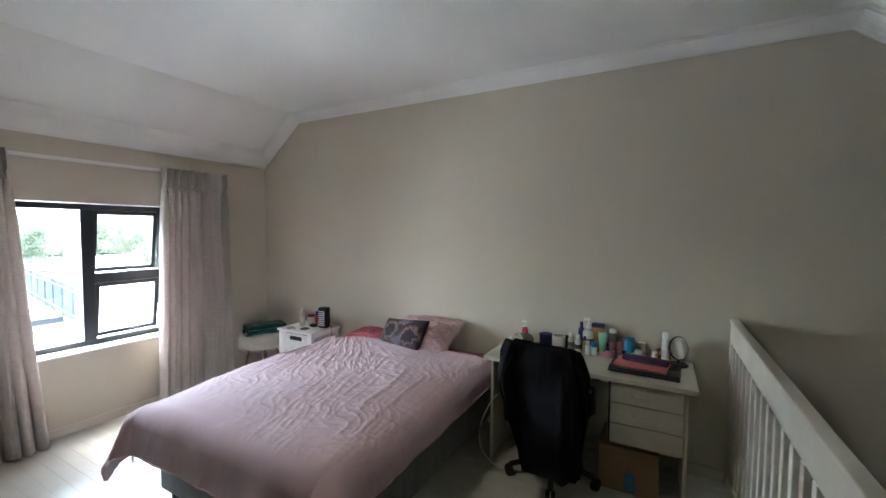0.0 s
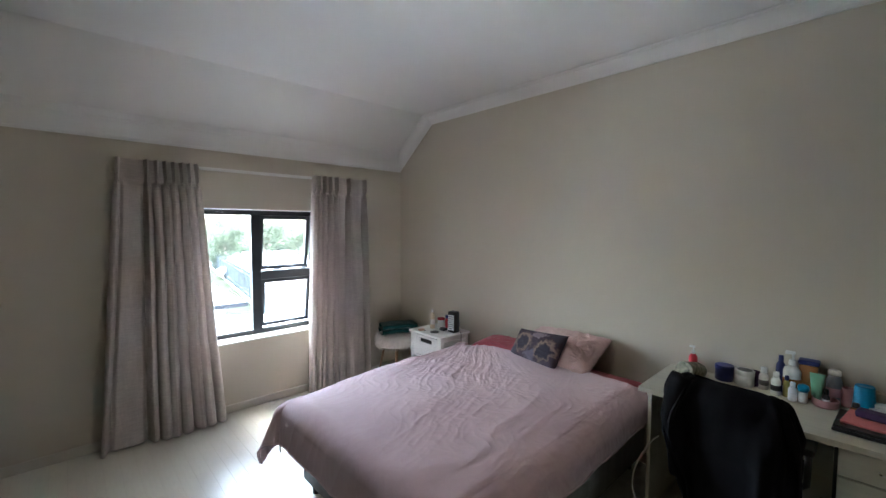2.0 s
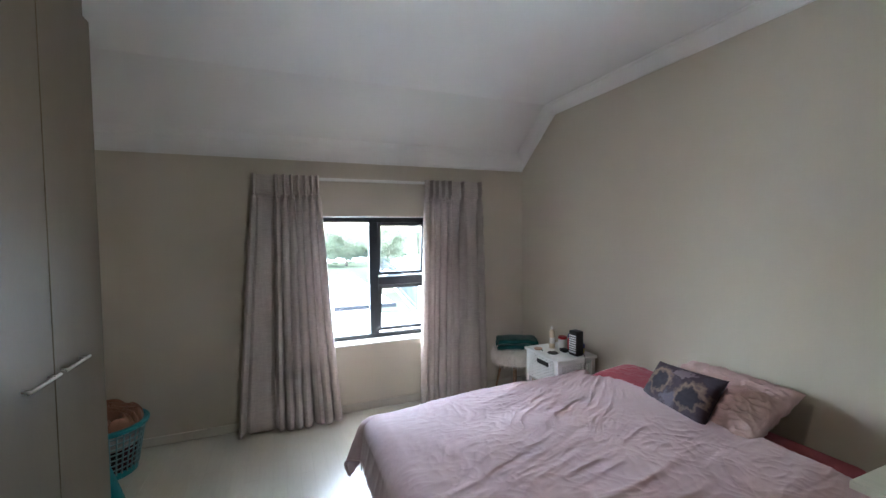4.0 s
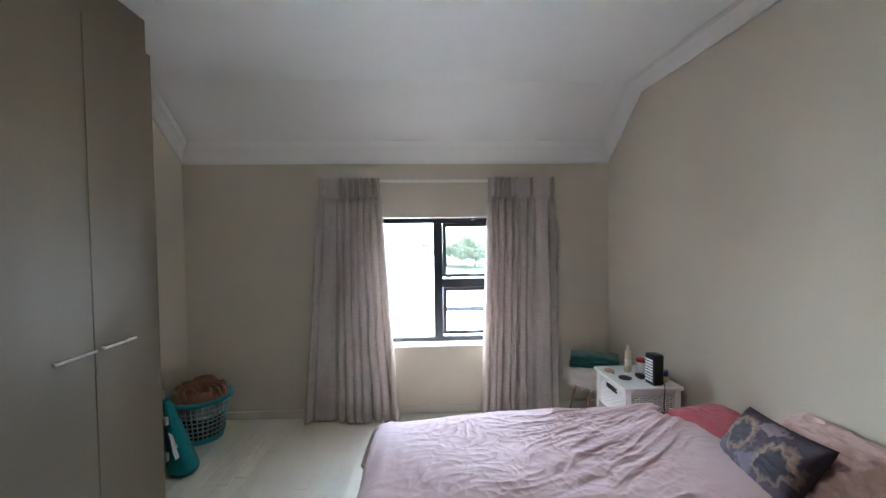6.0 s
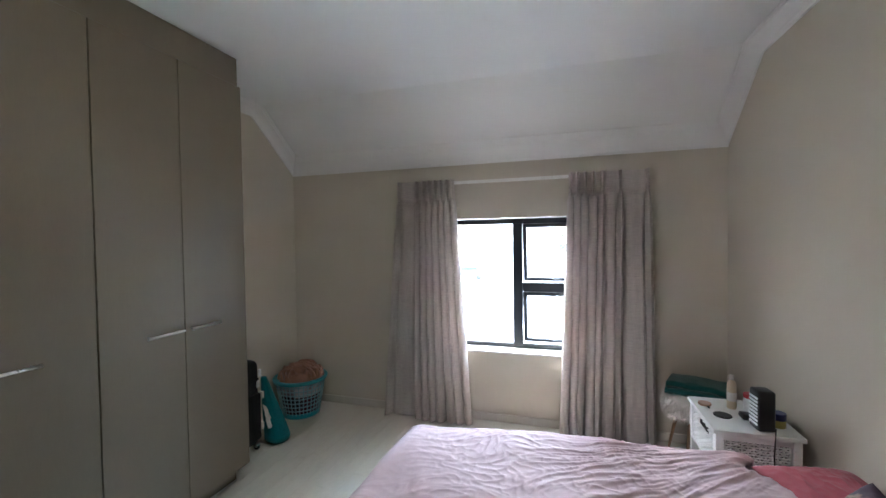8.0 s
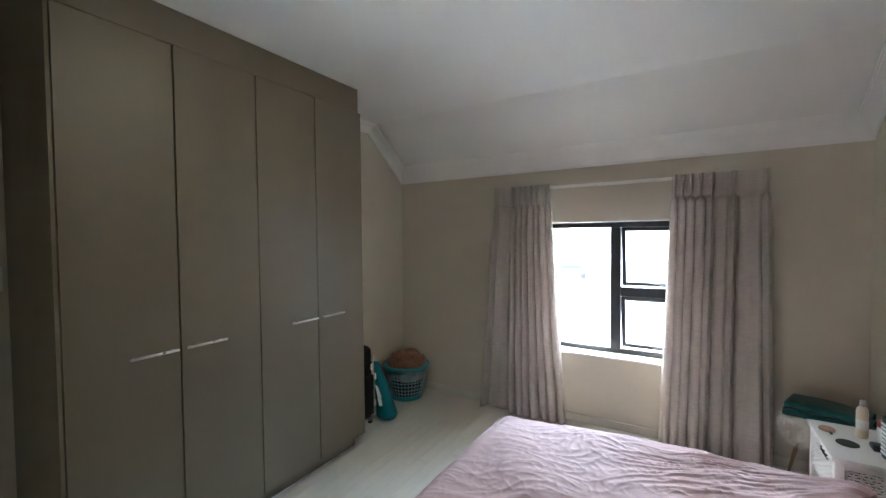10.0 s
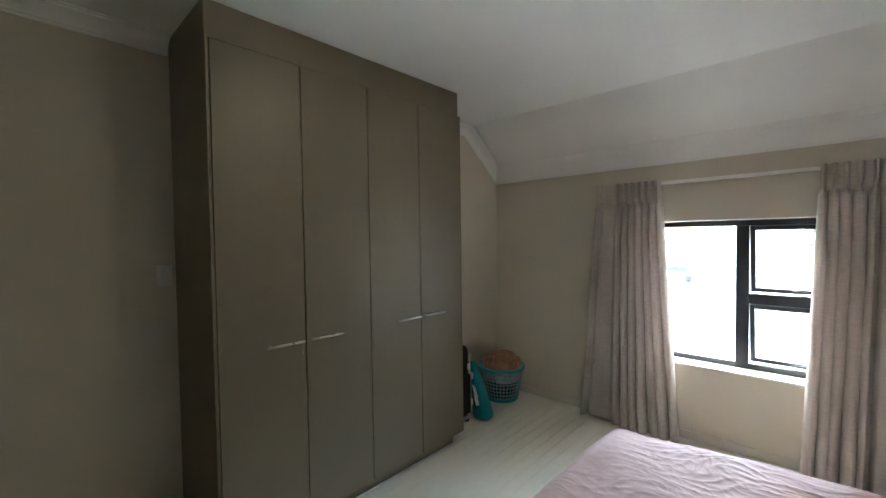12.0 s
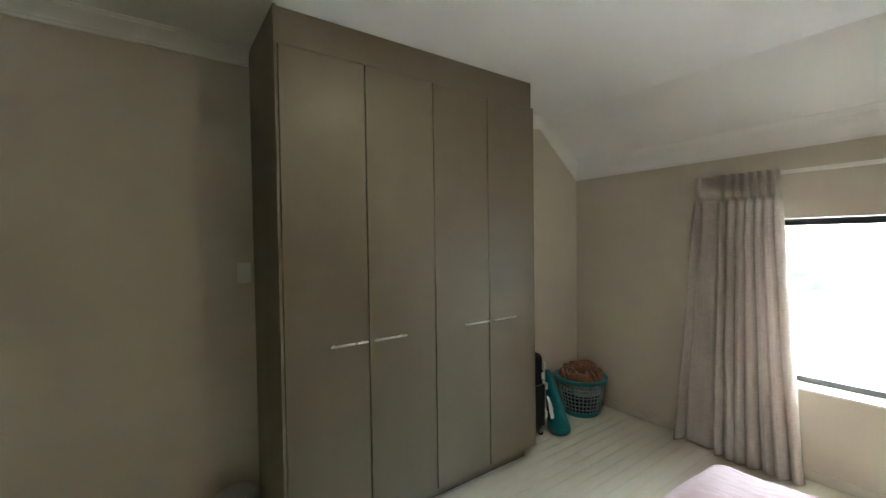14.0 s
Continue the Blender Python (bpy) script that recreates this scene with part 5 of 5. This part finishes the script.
# ---- bin beside the wardrobe ----
M_BINGREY = material("pale_grey_plastic", (0.48, 0.50, 0.52), 0.4)
bn = thing("pedal_bin", (3.325, 0.155, 0), "small round grey lidded bin standing by the wardrobe", "bin")
part("body", turned([(0.098, 0.001), (0.102, 0.01), (0.112, 0.25)], 3.325, 0.155, 36), M_BINGREY, bn, smooth=False)
part("lid", turned([(0.118, 0.2505), (0.120, 0.262), (0.105, 0.278), (0.05, 0.288), (0.01, 0.290)], 3.325, 0.155, 36), M_BINGREY, bn, smooth=True)

# ---- outside ----
M_GROUND = material("pale_paving", (0.68, 0.66, 0.63), 0.85, grain=8, grain_amount=0.06, patch=0.2, patch_amount=0.12, bump=0.1)
M_GRASS = material("lawn", (0.046, 0.052, 0.036), 0.95, spec=0.0, grain=20, grain_amount=0.2, patch=0.4, patch_amount=0.2, bump=0.2)
M_RENDER = material("white_render", (0.74, 0.73, 0.70), 0.85, grain=30, grain_amount=0.03, patch=0.8, patch_amount=0.05, bump=0.1)
M_ROOFW = material("white_roof_sheet", (0.55, 0.55, 0.55), 0.8, spec=0.1, grain=10, grain_amount=0.04, patch=0.6, patch_amount=0.06)
M_GUTTER = material("grey_gutter", (0.022, 0.024, 0.028), 0.7, spec=0.1)
M_BARK = material("pale_bark", (0.24, 0.18, 0.14), 0.9, grain=12, grain_amount=0.2, patch=3, patch_amount=0.2, bump=0.4, stretch=(1, 1, 0.3))
M_LEAF = material("leaves", (0.115, 0.135, 0.085), 0.6, grain=3, grain_amount=0.3, patch=0.9, patch_amount=0.2, bump=0, through_light=0.5)
single("ground", block(-900, -WALL, -900, 900, LOW - 0.3, LOW), M_GROUND, "pale paved yard and open ground", "ground", kind="structure")
bm = bmesh.new()
lw = [bm.verts.new((x, y, z)) for z in (LOW - 0.1, LOW + 0.03) for x, y in ((-60, 4.6), (-19, 4.6), (-17.2, 8.1), (-60, 14.6))]
for f in ((3, 2, 1, 0), (4, 5, 6, 7), (0, 1, 5, 4), (1, 2, 6, 5), (2, 3, 7, 6), (3, 0, 4, 7)):
    bm.faces.new([lw[i] for i in f])
single("lawn", bm, M_GRASS, "dry grass in front of the fence", "lawn", kind="structure")

# low outbuilding with a pale sheet roof, and a white boundary building
ob_root = thing("outbuilding", (-9.5, 4.6, LOW), "low outbuilding with a pale sheet roof and grey gutter", "outbuilding")
part("wall", block(-11.5, -7.9, 2.95, 4.0, LOW, -0.40), M_RENDER, ob_root)
bm = bmesh.new()
vs = [bm.verts.new(p) for p in ((-7.5, 2.7, -0.36), (-7.5, 4.42, -0.36), (-11.7, 4.42, -0.36), (-11.7, 2.7, -0.36), (-9.6, 3.2, 0.36), (-9.6, 3.55, 0.36))]
for f in ((0, 3, 2, 1), (0, 1, 5, 4), (1, 2, 5), (2, 3, 4, 5), (3, 0, 4)):
    bm.faces.new([vs[i] for i in f])
part("roof", bm, M_ROOFW, ob_root)
part("gutter", block(-7.50, -7.38, 2.7, 4.44, -0.45, -0.33, bev=0.02), M_GUTTER, ob_root)
nb = thing("neighbour_building", (-20, -3, LOW), "plain white rendered neighbouring building", "building")
part("wall", block(-24, -18.2, -1.5, 2.1, LOW, 3.3), M_RENDER, nb)
part("low_wall", block(-18.45, -18.25, -9.0, -1.5, LOW, -0.75), M_RENDER, nb, "low white yard wall")
bm = bmesh.new()
vs = [bm.verts.new(p) for p in ((-17.8, -1.8, 3.3), (-17.8, 2.4, 3.3), (-24.2, 2.4, 4.4), (-24.2, -1.8, 4.4))]
vt = [bm.verts.new(v.co + Vector((0, 0, 0.12))) for v in vs]
for f in ((0, 1, 2, 3), (7, 6, 5, 4), (0, 4, 5, 1), (1, 5, 6, 2), (2, 6, 7, 3), (3, 7, 4, 0)):
    bm.faces.new([(vs + vt)[i] for i in f])
part("roof", bm, M_ROOFW, nb)
single("manhole_cover", turned([(0.42, LOW + 0.001), (0.42, LOW + 0.012)], -16.0, -1.28, 32), M_GUTTER, "round grey manhole cover in the paving", "manhole cover")
hose = [(-18.1, -1.33 + 0.22 * math.sin(k * 0.42), -0.10 - 0.070 * k + (0.10 * max(0, k - 13))) for k in range(20)]
single("hanging_cable", tube(hose, 0.03, 8), M_GUTTER, "loose grey cable hanging on the white wall", "cable", smooth=True)


def car(x, y, rz, mt, label):
    """A parked car: body with cabin, dark glass and four wheels."""
    c = thing("car", (x, y, LOW), label, "car")
    m = pose(x, y, LOW, 0, 0, rz)
    prof = [(-2.1, 0.35), (-2.15, 0.75), (-1.9, 0.95), (-1.2, 1.0), (-0.6, 1.45), (0.9, 1.48), (1.6, 1.05), (2.1, 0.95), (2.15, 0.4)]
    bm = bmesh.new()
    a = [bm.verts.new((px, -0.82 + 0.1 * (pz > 1.1), pz)) for px, pz in prof]
    b = [bm.verts.new((px, 0.82 - 0.1 * (pz > 1.1), pz)) for px, pz in prof]
    bm.faces.new(a)
    bm.faces.new(b[::-1])
    for k in range(len(prof)):
        bm.faces.new((a[k], a[(k + 1) % len(prof)], b[(k + 1) % len(prof)], b[k]))
    bm.transform(m)
    part("body", bm, mt, c)
    for sx in (-1, 1):
        bm = block(-0.75, 1.15, sx * 0.745 - 0.015, sx * 0.745 + 0.015, 1.08, 1.40, bev=0.01)
        bm.transform(m)
        part("side_window", bm, M_LAPTOP, c, "dark side glass")
        for wx in (-1.35, 1.35):
            bm = turned([(0.29, -0.09), (0.32, -0.07), (0.32, 0.07), (0.29, 0.09)], 0, 0, 20)
            bm.transform(m @ pose(wx, sx * 0.76, 0.32, 90))
            part("wheel", bm, M_BLACKPLASTIC, c)
    return c


M_CARW = material("white_car_paint", (0.70, 0.71, 0.72), 0.2, coat=0.5)
M_CARB = material("grey_blue_car_paint", (0.020, 0.026, 0.034), 0.2, coat=0.5)
car(-33, 12.2, 75, M_CARW, "white car parked beyond the fence")
car(-36.5, 17.5, 80, M_CARW, "white car parked under the trees")
car(-39, -7.6, 100, M_CARB, "dark grey-blue car parked beyond the yard")

M_FENCE = material("green_fence_steel", (0.066, 0.074, 0.072), 0.75, spec=0.05)
FA, FB = Vector((-46, 12.6, LOW)), Vector((-17, 8.2, LOW))
fn = thing("fence", (-31, 10.4, LOW), "pale green steel paling fence along the grass", "fence")
for k in range(15):
    p = FA.lerp(FB, k / 14)
    part("post", tube([p, p + Vector((0, 0, 1.75))], 0.045, 8), M_FENCE, fn)
run = (FB - FA).length
along = Matrix.Translation(FA) @ Matrix.Rotation(math.atan2(FB.y - FA.y, FB.x - FA.x), 4, "Z")
for z in (0.35, 1.45):
    bm = block(0, run, -0.02, 0.02, z, z + 0.05)
    bm.transform(along)
    part("rail", bm, M_FENCE, fn)
bm = bmesh.new()
for k in range(195):
    solid(bm, k * 0.15, k * 0.15 + 0.06, 0.021, 0.035, 0.06, 1.7)
bm.transform(along)
part("palings", bm, M_FENCE, fn)


def tree(x, y, h, spread, seed, trunk_r=0.22, lean=0.0, low=0.14):
    """A tapered trunk with limbs and a crown of many small leaf cards in uneven clumps."""
    r = random.Random(seed)
    t = thing("tree", (x, y, LOW), "leafy green tree with a pale trunk beyond the yard", "tree", group="trees beyond the yard")
    tops = []
    bm = tube([(x, y, LOW), (x + lean * 0.3, y + 0.1, LOW + h * 0.25), (x + lean * 0.6, y - 0.05, LOW + h * 0.5), (x + lean, y, LOW + h * 0.8)], trunk_r, 12, None, trunk_r * 0.35)
    for k in range(8):
        a, q = r.uniform(0, 6.28), r.uniform(max(0.3, low), max(0.75, low + 0.1))
        s = Vector((x + lean * q, y, LOW + h * q))
        e = s + Vector((math.cos(a) * spread * r.uniform(0.4, 0.8), math.sin(a) * spread * r.uniform(0.4, 0.8), h * r.uniform(0.10, 0.28)))
        mid = (s + e) / 2 + Vector((0, 0, -0.15))
        tube([s, mid, e], trunk_r * 0.35, 6, bm, 0.03)
        tops += [e, mid]
    part("trunk", bm, M_BARK, t, smooth=True)
    bm = bmesh.new()
    clumps = [(e, r.uniform(0.5, 1.0)) for e in tops] + [(Vector((x + r.uniform(-1, 1) * spread * 0.7, y + r.uniform(-1, 1) * spread * 0.7, LOW + h * (low + (0.96 - low) * r.random() ** 0.8))), r.uniform(0.4, 0.95)) for _ in range(34)]
    for c, cr in clumps:
        for _ in range(130):
            d = Vector((r.gauss(0, 1), r.gauss(0, 1), r.gauss(0, 0.7))).normalized() * cr * r.random() ** 0.4
            o = c + d
            s = r.uniform(0.06, 0.13)
            ax = Vector((r.gauss(0, 1), r.gauss(0, 1), r.gauss(0, 1))).normalized()
            bx = ax.orthogonal().normalized()
            bm.faces.new([bm.verts.new(o + ax * s), bm.verts.new(o + bx * s * 0.55), bm.verts.new(o - ax * s), bm.verts.new(o - bx * s * 0.55)])
    part("crown", bm, M_LEAF, t)


for k, (x, y, h, sp) in enumerate(((-40, 12.5, 4.3, 2.4), (-43, 17.5, 4.9, 2.8), (-46, 22.5, 4.7, 2.8), (-50, 15, 5.2, 3.2), (-47, 28, 5.2, 3.0), (-38, 21, 3.9, 2.2), (-52, 9.5, 4.9, 3.0), (-60, 3.0, 5.0, 3.2), (-54, 5.5, 4.4, 2.6))):
    tree(x, y, h, sp, 20 + k)
tree(-21.5, 9.3, 11.0, 2.4, 40, 0.40, 0.3, 0.72)
rh = random.Random(3)
bm = bmesh.new()
for _ in range(14000):
    o = Vector((-70 - rh.random() * 8, rh.uniform(8, 75), LOW + 4.4 * rh.random() ** 0.8 * (0.75 + 0.25 * math.sin(rh.uniform(0, 6)))))
    ax = Vector((rh.gauss(0, 1), rh.gauss(0, 1), rh.gauss(0, 1))).normalized()
    bx = ax.orthogonal().normalized()
    s = rh.uniform(0.25, 0.6)
    bm.faces.new([bm.verts.new(o + ax * s), bm.verts.new(o + bx * s * 0.6), bm.verts.new(o - ax * s), bm.verts.new(o - bx * s * 0.6)])
single("far_trees", bm, M_LEAF, "distant belt of green trees", "trees", kind="stuff")

# ---- floor boards, laid along x ----
rnd = random.Random(11)
WB = 0.0894
row_count = int(DEEP / WB) + 1
board_mesh = {}
for r in range(row_count):
    y0 = r * WB
    y1 = min(DEEP, y0 + WB)
    if y1 - y0 < 0.01:
        continue
    x = -rnd.uniform(0.0, 1.0)
    while x < EDGE:
        ln = rnd.choice((0.9, 1.2, 1.5))
        x0, x1 = max(0.0, x), min(EDGE, x + ln)
        x += ln
        if x1 - x0 < 0.02:
            continue
        key = (round(x1 - x0, 3), round(y1 - y0, 3))
        if key not in board_mesh:
            board_mesh[key] = made("board", block(0.0003, key[0] - 0.0003, 0.0003, key[1] - 0.0003, -0.014, 0.0, bev=0.0005, seg=1), M_FLOOR)
        ob = new("board", board_mesh[key])
        ob.parent, ob.location = floor, (x0, y0, rnd.uniform(-0.0004, 0.0))
